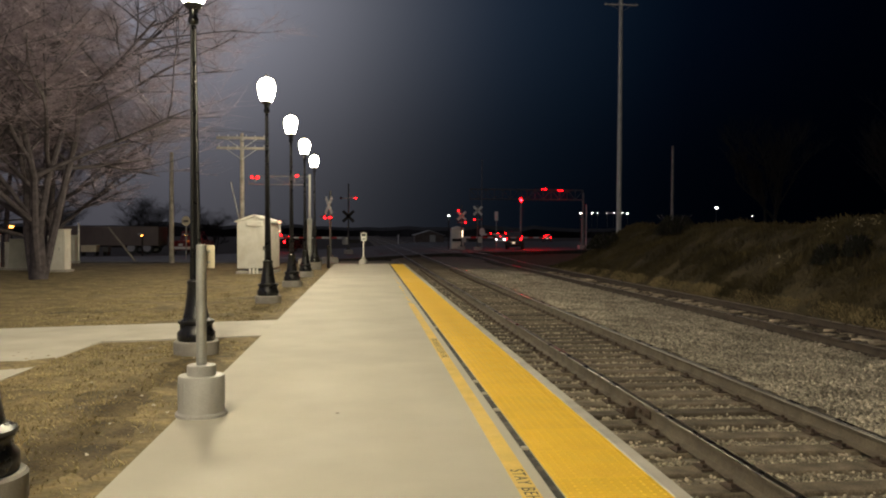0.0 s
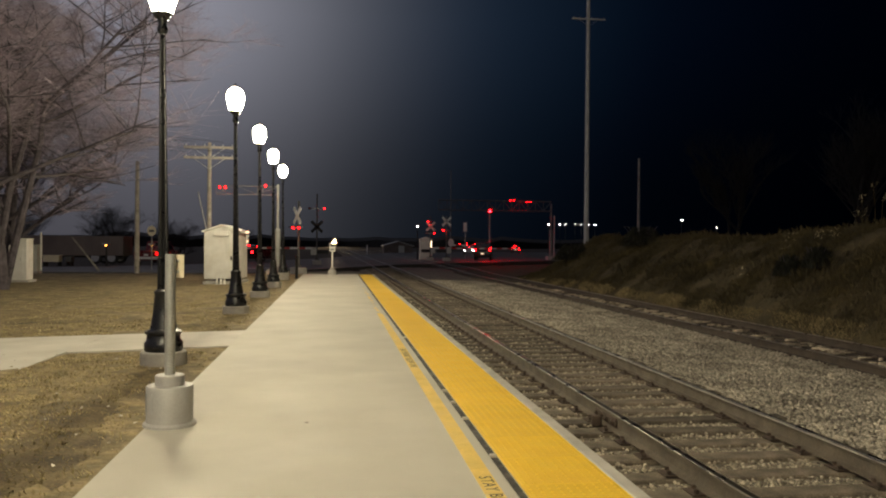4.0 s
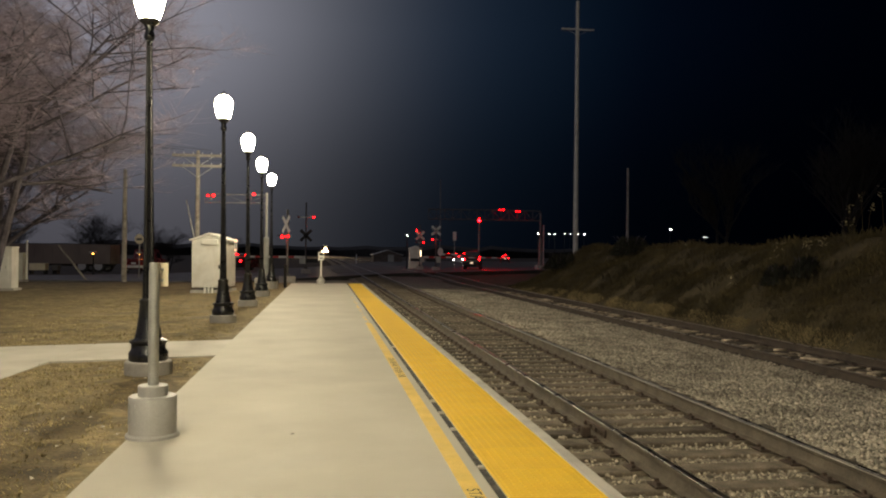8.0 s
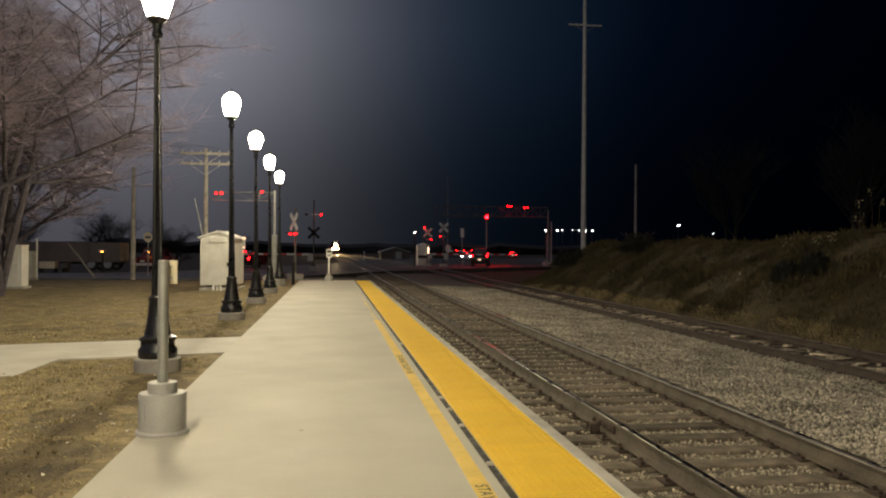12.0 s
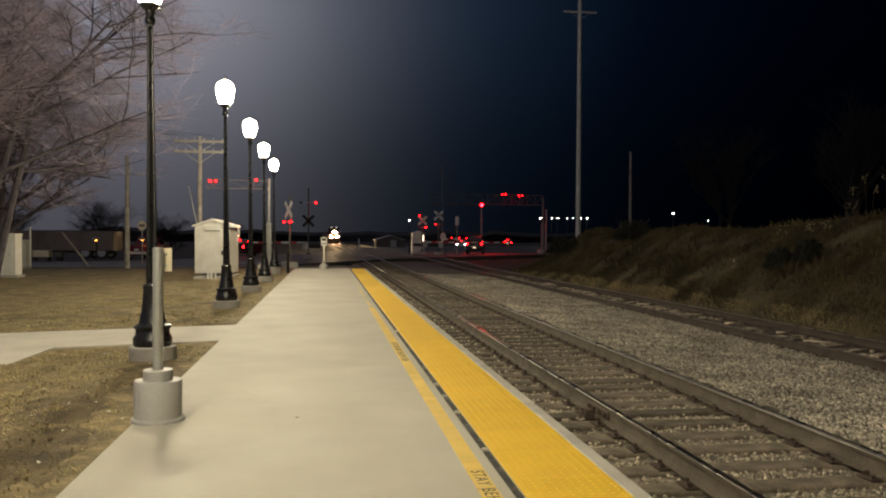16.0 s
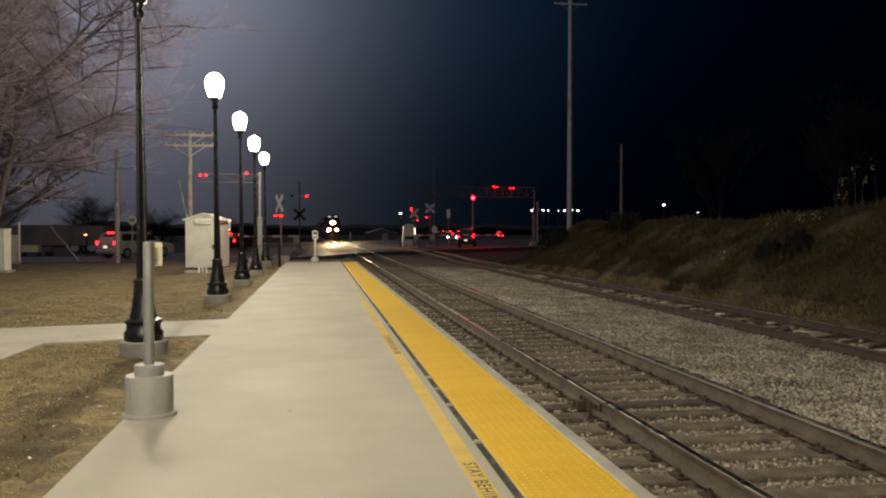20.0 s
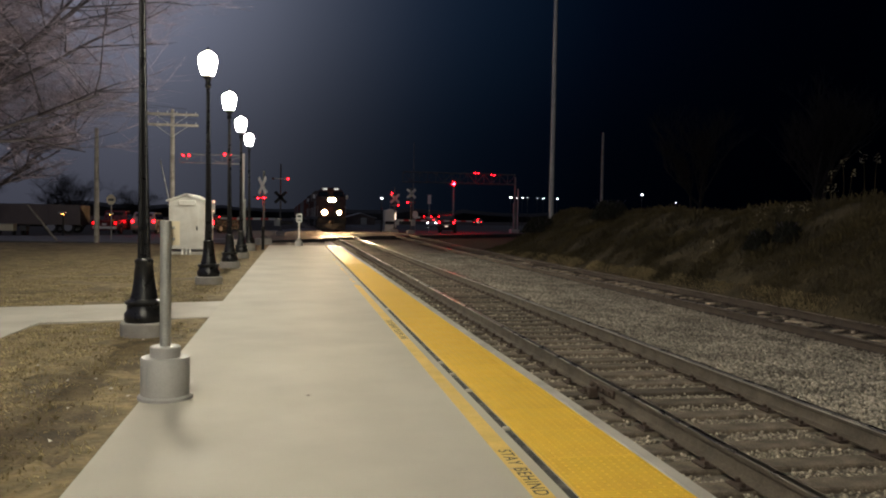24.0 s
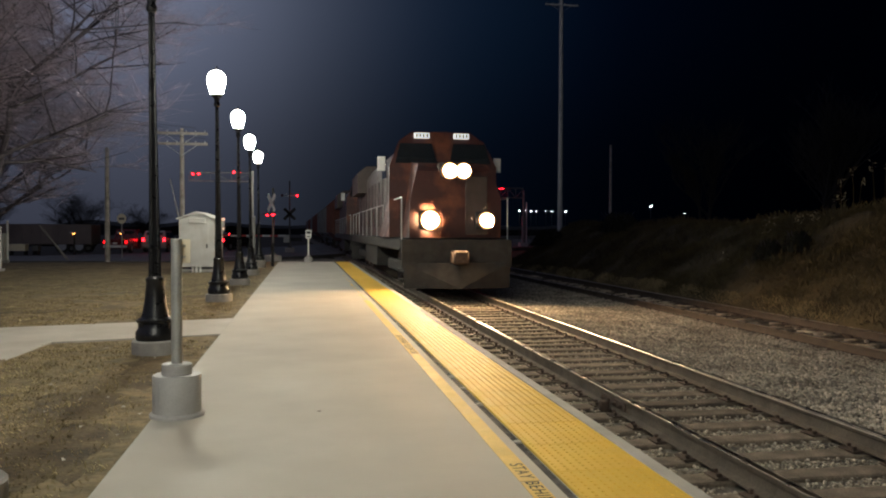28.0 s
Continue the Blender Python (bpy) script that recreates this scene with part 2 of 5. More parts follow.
TRUCK_WHITE = mat("trailer_panel", (0.16, 0.13, 0.12), 0.5, var=0.1, scale=1.2)
BRICK_FAR = mat("far_wall", (0.16, 0.13, 0.11), 0.9, var=0.25, scale=1.5, fine=12)
LOCO_DARK = mat("loco_dark_paint", (0.05, 0.035, 0.03), 0.5, var=0.2, scale=2, stain=(0.1, 0.08, 0.06), stain_scale=1.2)
LOCO_RED = mat("loco_dark_red_paint", (0.05, 0.015, 0.011), 0.55, var=0.1, scale=2, stain=(0.3, 0.1, 0.04), stain_scale=1.4)
LOCO_FRAME = mat("loco_underframe", (0.03, 0.028, 0.026), 0.8, var=0.3, scale=4)
CAR_BROWN = mat("freight_car_brown", (0.17, 0.055, 0.035), 0.7, var=0.2, scale=1.5, stain=(0.08, 0.05, 0.04), stain_scale=0.8)
CAR_STEEL = mat("freight_car_grey", (0.23, 0.23, 0.22), 0.7, var=0.2, scale=1.5, stain=(0.12, 0.09, 0.07), stain_scale=0.8)
# shaded copy of bark and twigs: lack of lamp light put into the colour
UNLIT_TREE = mat("unlit_tree", (0.010, 0.009, 0.008), 1.0, var=0.3, scale=3)
HILL = mat("far_trees", (0.02, 0.02, 0.018), 1.0, var=0.4, scale=0.3, fine=3)

LAMP_GLOW = glow("lantern_glow", (1.0, 0.87, 0.58), LANTERN)
BEAM = glow("headlight_filament_glow", (1.0, 0.70, 0.36), 3000000.0)
HEADLIGHT = glow("headlight_glow", (1.0, 0.60, 0.24), 1300.0)
DITCH = glow("ditch_light_glow", (1.0, 0.60, 0.24), 1300.0)
# added ring about each train lamp, glowing in place of lens bloom
BLOOM_RIM = glow("bloom_rim_glow", (1.0, 0.50, 0.16), 1.6)
BOARD_GLOW = glow("number_board_glow", (1.0, 0.92, 0.72), 1.4)
RED_GLOW = glow("red_signal_glow", (1.0, 0.0003, 0.0006), 1200.0)
MAST_DULL = mat("dull_galvanised_mast", (0.20, 0.20, 0.195), 0.8, var=0.2, scale=3, fine=40)
MAST_GREY = mat("dull_grey_mast", (0.11, 0.107, 0.105), 0.85, var=0.15, scale=3)
RED_FAR = glow("red_flasher_glow", (1.0, 0.0008, 0.0014), 120.0)
TAIL_GLOW = glow("tail_light_glow", (1.0, 0.004, 0.004), 6.0)
BRAKE_GLOW = glow("brake_light_glow", (1.0, 0.004, 0.006), 30.0)
CAR_HEAD = glow("car_headlight_glow", (1.0, 0.97, 0.9), 40.0)
YARD_GLOW = glow("yard_light_glow", (1.0, 0.98, 0.86), 40.0)
AMBER_GLOW = glow("amber_lamp_glow", (1.0, 0.38, 0.06), 14.0)
CASE_GLOW = glow("case_window_glow", (1.0, 0.72, 0.45), 7.0)
PLATE_GLOW = glow("lit_plate", (1.0, 0.75, 0.5), 1.0)


# ---- mesh building ----
class Geo:
    """Collects vertices and faces of one part."""

    def __init__(self):
        self.v, self.f = [], []

    def add(self, v, f, m=None):
        k = len(self.v)
        self.v += [tuple(m @ Vector(p)) for p in v] if m else [tuple(p) for p in v]
        self.f += [tuple(i + k for i in q) for q in f]
        return self

    def box(self, c, s, e=0.0, m=None):
        """A box about c of sizes s, its edges cut by e."""
        hx, hy, hz = (a / 2 for a in s)
        if e <= 0:
            v = [(c[0] + x * hx, c[1] + y * hy, c[2] + z * hz) for x in (-1, 1) for y in (-1, 1) for z in (-1, 1)]
            return self.add(v, [(0, 1, 3, 2), (4, 6, 7, 5), (0, 4, 5, 1), (2, 3, 7, 6), (0, 2, 6, 4), (1, 5, 7, 3)], m)
        bm = bmesh.new()
        bmesh.ops.create_cube(bm, size=1.0)
        for p in bm.verts:
            p.co = (c[0] + p.co.x * s[0], c[1] + p.co.y * s[1], c[2] + p.co.z * s[2])
        bmesh.ops.bevel(bm, geom=bm.edges[:], offset=e, segments=1, affect="EDGES")
        bm.verts.index_update()
        self.add([p.co.copy() for p in bm.verts], [[p.index for p in q.verts] for q in bm.faces], m)
        bm.free()
        return self

    def lathe(self, profile, n=16, at=(0, 0, 0), m=None):
        """A turned shape about z from (radius, height) pairs; closed at both ends."""
        v, f = [], []
        for r, z in profile:
            for i in range(n):
                a = 2 * math.pi * i / n
                v.append((at[0] + r * math.cos(a), at[1] + r * math.sin(a), at[2] + z))
        for j in range(len(profile) - 1):
            for i in range(n):
                k = (i + 1) % n
                f.append((j * n + i, j * n + k, (j + 1) * n + k, (j + 1) * n + i))
        f.append(tuple(range(n))[::-1])
        f.append(tuple((len(profile) - 1) * n + i for i in range(n)))
        return self.add(v, f, m)

    def tube(self, pts, r0, r1=None, n=8):
        """A round bar along points, tapering from r0 to r1."""
        r1 = r0 if r1 is None else r1
        pts = [Vector(p) for p in pts]
        v, f = [], []
        for j, p in enumerate(pts):
            d = (pts[min(j + 1, len(pts) - 1)] - pts[max(j - 1, 0)]).normalized()
            a = d.cross(Vector((0, 0, 1)) if abs(d.z) < 0.9 else Vector((1, 0, 0))).normalized()
            b = d.cross(a)
            r = r0 + (r1 - r0) * j / (len(pts) - 1)
            v += [p + (a * math.cos(2 * math.pi * i / n) + b * math.sin(2 * math.pi * i / n)) * r for i in range(n)]
        for j in range(len(pts) - 1):
            for i in range(n):
                k = (i + 1) % n
                f.append((j * n + i, (j + 1) * n + i, (j + 1) * n + k, j * n + k))
        f.append(tuple(range(n)))
        f.append(tuple((len(pts) - 1) * n + i for i in range(n))[::-1])
        return self.add(v, f)

    def prism(self, outline, lo, hi, axis="z"):
        """An outline (pairs) drawn out from lo to hi along an axis: z (x, y), y (x, z) or x (y, z)."""
        n = len(outline)
        put = {"z": lambda a, b, c: (a, b, c), "y": lambda a, b, c: (a, c, b), "x": lambda a, b, c: (c, a, b)}[axis]
        v = [put(a, b, lo) for a, b in outline] + [put(a, b, hi) for a, b in outline]
        f = [tuple(range(n))[::-1], tuple(range(n, 2 * n))] + [(i, (i + 1) % n, n + (i + 1) % n, n + i) for i in range(n)]
        return self.add(v, f)

    def mesh(self, name, material, smooth=True):
        me = bpy.data.meshes.new(name)
        me.from_pydata(self.v, [], self.f)
        me.materials.append(material)
        if smooth:
            me.polygons.foreach_set("use_smooth", [True] * len(me.polygons))
            me.set_sharp_from_angle(angle=radians(38))
        bm = bmesh.new()
        bm.from_mesh(me)
        bmesh.ops.recalc_face_normals(bm, faces=bm.faces[:])
        bm.to_mesh(me)
        bm.free()
        return me


def part(name, geo, material, parent, label="", smooth=True, at=None):
    """One mesh object under a thing or a part; geo may be a Geo or a finished mesh."""
    ob = new(name, geo if isinstance(geo, bpy.types.Mesh) else geo.mesh(name, material, smooth))
    ob.parent = parent
    if at is not None:
        ob.matrix_basis = at
    return tagged(ob, label)


def thing(name, at, label, category, group="", kind=""):
    """An Empty at the base of a thing made of parts."""
    ob = new(name)
    ob.empty_display_size = 0.2
    ob.matrix_basis = at
    return tagged(ob, label, category, group, kind)


def single(name, geo, material, label, category, group="", kind="", smooth=True, at=None):
    ob = new(name, geo.mesh(name, material, smooth))
    if at is not None:
        ob.matrix_basis = at
    return tagged(ob, label, category, group, kind)


def strip_mesh(name, xs, ys, height, material):
    """A sheet over a grid of x and y with heights from a function."""
    v = [(x, y, height(x, y)) for y in ys for x in xs]
    n = len(xs)
    f = [(j * n + i, j * n + i + 1, (j + 1) * n + i + 1, (j + 1) * n + i) for j in range(len(ys) - 1) for i in range(n - 1)]
    me = bpy.data.meshes.new(name)
    me.from_pydata(v, [], f)
    me.materials.append(material)
    me.polygons.foreach_set("use_smooth", [True] * len(me.polygons))
    return me


def scatter_mesh(name, base_v, base_f, places, turns, sizes, material, tilt=0.0, seed=1):
    """Many small copies of one shape joined into one mesh."""
    rng = np.random.default_rng(seed)
    bv = np.array(base_v, float)
    n, k = len(places), len(bv)
    places, sizes = np.array(places, float), np.array(sizes, float)
    if sizes.ndim == 1:
        sizes = np.repeat(sizes[:, None], 3, 1)
    p = bv[None] * sizes[:, None, :]
    if tilt:
        a = rng.uniform(-tilt, tilt, n)
        c, s = np.cos(a)[:, None], np.sin(a)[:, None]
        y, z = p[..., 1] * c - p[..., 2] * s, p[..., 1] * s + p[..., 2] * c
        p = np.stack([p[..., 0], y, z], -1)
    c, s = np.cos(turns)[:, None], np.sin(turns)[:, None]
    p = np.stack([p[..., 0] * c - p[..., 1] * s, p[..., 0] * s + p[..., 1] * c, p[..., 2]], -1) + places[:, None, :]
    me = bpy.data.meshes.new(name)
    loops = [i for q in base_f for i in q]
    starts = np.cumsum([0] + [len(q) for q in base_f])[:-1]
    off = np.arange(n)[:, None]
    me.vertices.add(n * k)
    me.vertices.foreach_set("co", p.reshape(-1))
    me.loops.add(n * len(loops))
    me.loops.foreach_set("vertex_index", (np.array(loops)[None] + off * k).reshape(-1))
    me.polygons.add(n * len(base_f))
    me.polygons.foreach_set("loop_start", (starts[None] + off * len(loops)).reshape(-1))
    me.update(calc_edges=True)
    me.validate()
    me.materials.append(material)
    return me


ROCK_V = [(0, 0, -0.5), (0.5, 0.1, -0.1), (0.1, 0.5, -0.05), (-0.45, 0.2, -0.15), (-0.2, -0.5, 0.0), (0.35, -0.35, -0.1), (0.2, 0.15, 0.42), (-0.2, 0.1, 0.38), (0.05, -0.25, 0.4)]
ROCK_F = [(0, 2, 1), (0, 3, 2), (0, 4, 3), (0, 5, 4), (0, 1, 5), (1, 2, 6), (2, 7, 6), (2, 3, 7), (3, 4, 7), (4, 8, 7), (4, 5, 8), (5, 1, 6), (5, 6, 8), (6, 7, 8)]
BLADE_V = [(-0.5, 0, 0), (0.5, 0, 0), (0.3, 0.25, 0.6), (0.0, 0.7, 1.0)]
BLADE_F = [(0, 1, 2), (0, 2, 3)]


# ---- ground and structure ----
def lawn_height(x, y):
    slope = -0.04 - 0.13 * min(1.0, max(0.0, (y - 16) / 26))
    return slope + 0.05 * (noise.noise((x * 0.35, y * 0.35, 0)) - 0.2) * min(1.0, max(0.0, (-1.6 - x) / 1.5)) + 0.008 * noise.noise((x * 3, y * 3, 5))


def bank_height(x, y):
    end = min(1.0, max(0.0, (45 - y + (x - 10) * 1.8) / 11))
    side = min(1.0, max(0.0, (x - 10.35) / 3.6)) ** 0.8
    back = 1.0 - 0.5 * min(1.0, max(0.0, (x - 17) / 15))
    return -0.56 + (2.31 + 0.25 * min(1.0, max(0.0, (24 - y) / 6))) * side * back * end * (1 + 0.12 * noise.noise((x * 0.25, y * 0.2, 3))) + 0.10 * noise.noise((x * 0.9, y * 0.9, 1)) * side


def ballast_height(x):
    return -0.41 - 0.14 * min(1.0, max(0.0, (x - 4.6) / 3.6))


def siding_rise(y):
    """The siding climbs to the road's level before the crossing."""
    u = min(1.0, max(0.0, (y - 46) / 14))
    return 0.135 * u * u * (3 - 2 * u)


far = [-900, -500, -250, -120, -60, -30, 0, 30, 60, 120, 250, 500, 900]
ground = new("ground", strip_mesh("ground", far, [-300, -120, -60, -30, 0, 30, 60, 120, 250, 500, 900, 1600],
                                  lambda x, y: -0.62 - 0.4 * noise.noise((x * 0.004, y * 0.004, 0)) * (abs(y) > 250), SOIL))
tagged(ground, "dark bare soil of open fields under night sky", "ground", kind="structure")

xs = [-90, -70, -55, -45, -36, -30] + [-26 + 1.0 * i for i in range(20)] + [-6 + 0.25 * i for i in range(18)] + [-1.53]
ys = [-14, -8, -4] + [-1 + 0.5 * i for i in range(60)] + [30 + i for i in range(14)]
lawn = new("lawn", strip_mesh("lawn", xs, ys, lawn_height, GRASS_SOIL))
tagged(lawn, "dormant brown lawn of short dry grass with bare patches", "lawn", kind="structure")

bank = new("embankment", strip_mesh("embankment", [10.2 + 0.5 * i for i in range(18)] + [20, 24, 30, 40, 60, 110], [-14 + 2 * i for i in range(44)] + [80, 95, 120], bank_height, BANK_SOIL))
tagged(bank, "earth bank overgrown with dry brush beside the tracks", "embankment", kind="structure")

bed = new("ballast_bed", strip_mesh("ballast_bed", [1.75, 2.1, 2.5, 3.0, 3.52, 4.1, 4.6, 5.0, 5.5, 6.0, 6.6, 7.2, 8, 8.7, 9.2, 9.9, 10.6],
                                    [-14 + 1.0 * i for i in range(70)] + [58 + 6 * i for i in range(95)],
                                    lambda x, y: ballast_height(x) - 0.015 + 0.02 * noise.noise((x * 2, y * 2, 0)), BALLAST_BED))
for p in bed.data.vertices:
    p.co.x += bent(p.co.y)
tagged(bed, "grey crushed-stone ballast bed between the tracks", "ballast", kind="structure")

# road that crosses the line at a slant, with a side road on the town side
road = new("road")
tagged(road, "dark asphalt road crossing the railway at a slant", "road", kind="structure")
g = Geo()
g.prism([(-90, 46.5), (-16, 46.0), (-5.0, 45.0), (6.0, 66.0), (40, 100), (120, 180), (104, 196), (14, 168), (-2, 88), (-12, 60), (-18, 55), (-90, 55.5)], -0.60, -0.21)
part("carriageway", g, ASPHALT, road, smooth=False)
g = Geo()
for i in range(9):
    g.box((-84 + 8 * i, 50.8, -0.204), (3.0, 0.12, 0.008))
part("lane_marking", g, PAINT_LINE, road, "worn white dashes on the road")
g = Geo()
g.box((-5.6, 53.4, -0.204), (5.5, 0.45, 0.008), m=Matrix.Translation((0, 0, 0)))
part("stop_line", g, PAINT_LINE, road, "worn white stop line before the crossing")
g = Geo()
for k, (a, b) in enumerate(((1.0, 2.62), (2.95, 4.08), (4.45, 8.15), (8.5, 9.65), (10.0, 11.4))):
    g.prism([(a, 64 + a), (b, 64 + b), (b - 0.3, 77 + b), (a - 0.3, 77 + a)], -0.4, -0.185)
part("crossing_panels", g, TIMBER, road, "worn crossing panels between the rails", smooth=False)

apron = new("gravel_apron", strip_mesh("gravel_apron", [-1.7 + 0.37 * i for i in range(11)], [38.3 + 0.6 * i for i in range(20)],
                                      lambda x, y: -0.26 + 0.03 * noise.noise((x * 1.5, y * 1.5, 4)), BALLAST_BED))
tagged(apron, "brown gravel between the platform's end and the road", "gravel", kind="structure")

# concrete platform
platform = new("platform")
tagged(platform, "long pale concrete station platform with yellow warning strip", "platform", kind="structure")
P0, P1 = -14.0, 38.3
g = Geo()
g.box(((-1.53 + 1.085) / 2, (P0 + P1) / 2, -0.35), (2.615, P1 - P0, 0.70), 0.012)
part("slab", g, CONCRETE, platform, "broom-finished pale concrete slab")
g = Geo()
g.box((1.81, (P0 + P1) / 2, -0.35), (0.12, P1 - P0, 0.70), 0.015)
part("edge_kerb", g, CONCRETE_EDGE, platform, "narrow grey concrete edge beside the track")
g = Geo()
g.box((1.446, (P0 + P1) / 2, -0.37), (0.608, P1 - P0, 0.70))
part("strip_bed", g, CONCRETE_EDGE, platform)
g = Geo()
g.box((1.113, (P0 + P1) / 2, -0.36), (0.056, P1 - P0, 0.68))
part("joint_filler", g, JOINT, platform, "dark sunken joint filler with bits of grit")
g = Geo()
y = P0
while y < 15.5:
    g.box((0.942, y + 3.05, 0.0015), (0.118, 6.08, 0.004))
    y += 6.1
part("warning_line", g, LINE_PAINT, platform, "thin worn yellow painted line")
g = Geo()
r3 = random.Random(8)
while y < 26:
    e = r3.uniform(0.10, 0.5)
    w = r3.uniform(0.02, 0.09)
    g.box((0.942 + r3.uniform(-0.02, 0.02), y + e / 2, 0.0015), (w, e, 0.003))
    y += e + r3.uniform(0.05, 0.35) * (1 + (y - 16) * 0.25)
ob = part("worn_line", g, LINE_PAINT, platform, "worn-off remains of the yellow line")
tagged(ob, kind="stuff")
for y in (7.72, 7.12, 6.42, 5.2, 12.4):
    g = Geo()
    g.box((1.113, y, -0.012), (0.052, 0.05, 0.024), 0.006)
    part("joint_plug", g, CONCRETE_EDGE, platform, "pale crumb of mortar in the joint")


def platform_words(y):
    c = bpy.data.curves.new("warning_letters", "FONT")
    c.body = "STAY BEHIND YELLOW LINE"
    c.size, c.space_character, c.space_word = 0.118, 1.15, 1.2
    c.align_y = "CENTER"
    c.extrude = 0.0004
    ob = new("warning_letters", c)
    dg = bpy.context.evaluated_depsgraph_get()
    me = bpy.data.meshes.new_from_object(ob.evaluated_get(dg))
    bpy.data.objects.remove(ob)
    me.materials.clear()
    me.materials.append(LETTER)
    return part("warning_letters", me, LETTER, platform, "worn black painted words along the line", at=pose(0.942, y, 0.0047, 0, 0, -90))


for y in (4.66, 10.9):
    platform_words(y)

# sidewalk that comes up to the platform
side = new("sidewalk")
tagged(side, "pale concrete sidewalk leading across the lawn to the platform", "sidewalk", kind="structure")
for k, pts in enumerate(([(-1.535, 11.62), (-1.535, 13.72), (-3.62, 13.2), (-3.66, 11.1)], [(-3.67, 11.1), (-3.63, 13.2), (-5.9, 12.62), (-5.3, 9.6), (-3.72, 8.2)],
                         [(-5.31, 9.59), (-5.91, 12.61), (-12, 11.0), (-12.0, 5.5), (-7, 5.2)], [(-3.73, 8.18), (-5.29, 9.58), (-6.98, 5.18), (-7.5, -14), (-4.2, -14), (-3.8, 4)])):
    g = Geo()
    g.prism(pts, -0.2, -0.026)
    part("slab", g, PATH_CONCRETE, side, smooth=False)


# ---- railway tracks ----
RAIL_YS = [-14 + 3 * i for i in range(29)] + [76 + 8 * i for i in range(70)]


def rail_geo(x, profile, z, rise=None):
    g = Geo()
    n = len(profile)
    v = [(x + a + bent(y), y, z + b + (rise(y) if rise else 0.0)) for y in RAIL_YS for a, b in profile]
    f = [(j * n + i, j * n + (i + 1) % n, (j + 1) * n + (i + 1) % n, (j + 1) * n + i) for j in range(len(RAIL_YS) - 1) for i in range(n)]
    f += [tuple(range(n)), tuple((len(RAIL_YS) - 1) * n + i for i in range(n))[::-1]]
    return g.add(v, f)


FOOT = [(-0.07, -0.172), (0.07, -0.172), (0.07, -0.160), (0.014, -0.142), (0.010, -0.125), (0.010, -0.052), (0.036, -0.040), (0.036, -0.012), (-0.036, -0.012), (-0.036, -0.040), (-0.010, -0.052), (-0.010, -0.125), (-0.014, -0.142), (-0.07, -0.160)]
HEAD = [(-0.036, -0.0119), (0.036, -0.0119), (0.036, -0.006), (0.030, 0.0), (-0.030, 0.0), (-0.036, -0.006)]


def make_track(name, cx, z, label, side_material, head_material, rise=None):
    t = new(name)
    tagged(t, label, "railway track", kind="structure")
    for s in (-0.7525, 0.7525):
        part("rail", rail_geo(cx + s, FOOT, z, rise), side_material, t, "rust-brown steel rail")
        if head_material is RAIL_TOP:
            k = -1 if s > 0 else 1
            part("gauge_corner", rail_geo(cx + s, [(k * 0.0375, -0.017), (k * 0.0375, -0.008), (k * 0.028, 0.0015), (k * 0.022, 0.0015)], z), RAIL_CORNER, t, "bright worn inner corner of the rail")
        part("rail_head", rail_geo(cx + s, HEAD, z, rise), head_material, t, "polished running surface" if head_material is RAIL_TOP else "dull rusty running surface")
    return t


track_near = make_track("track_near", 3.57, -0.20, "railway track with polished rails on weathered timber ties", RAIL_SIDE, RAIL_TOP)
track_far = make_track("track_far", 9.12, -0.33, "rusty siding track half buried in dirt and weeds", RAIL_OLD, RAIL_WORN, siding_rise)


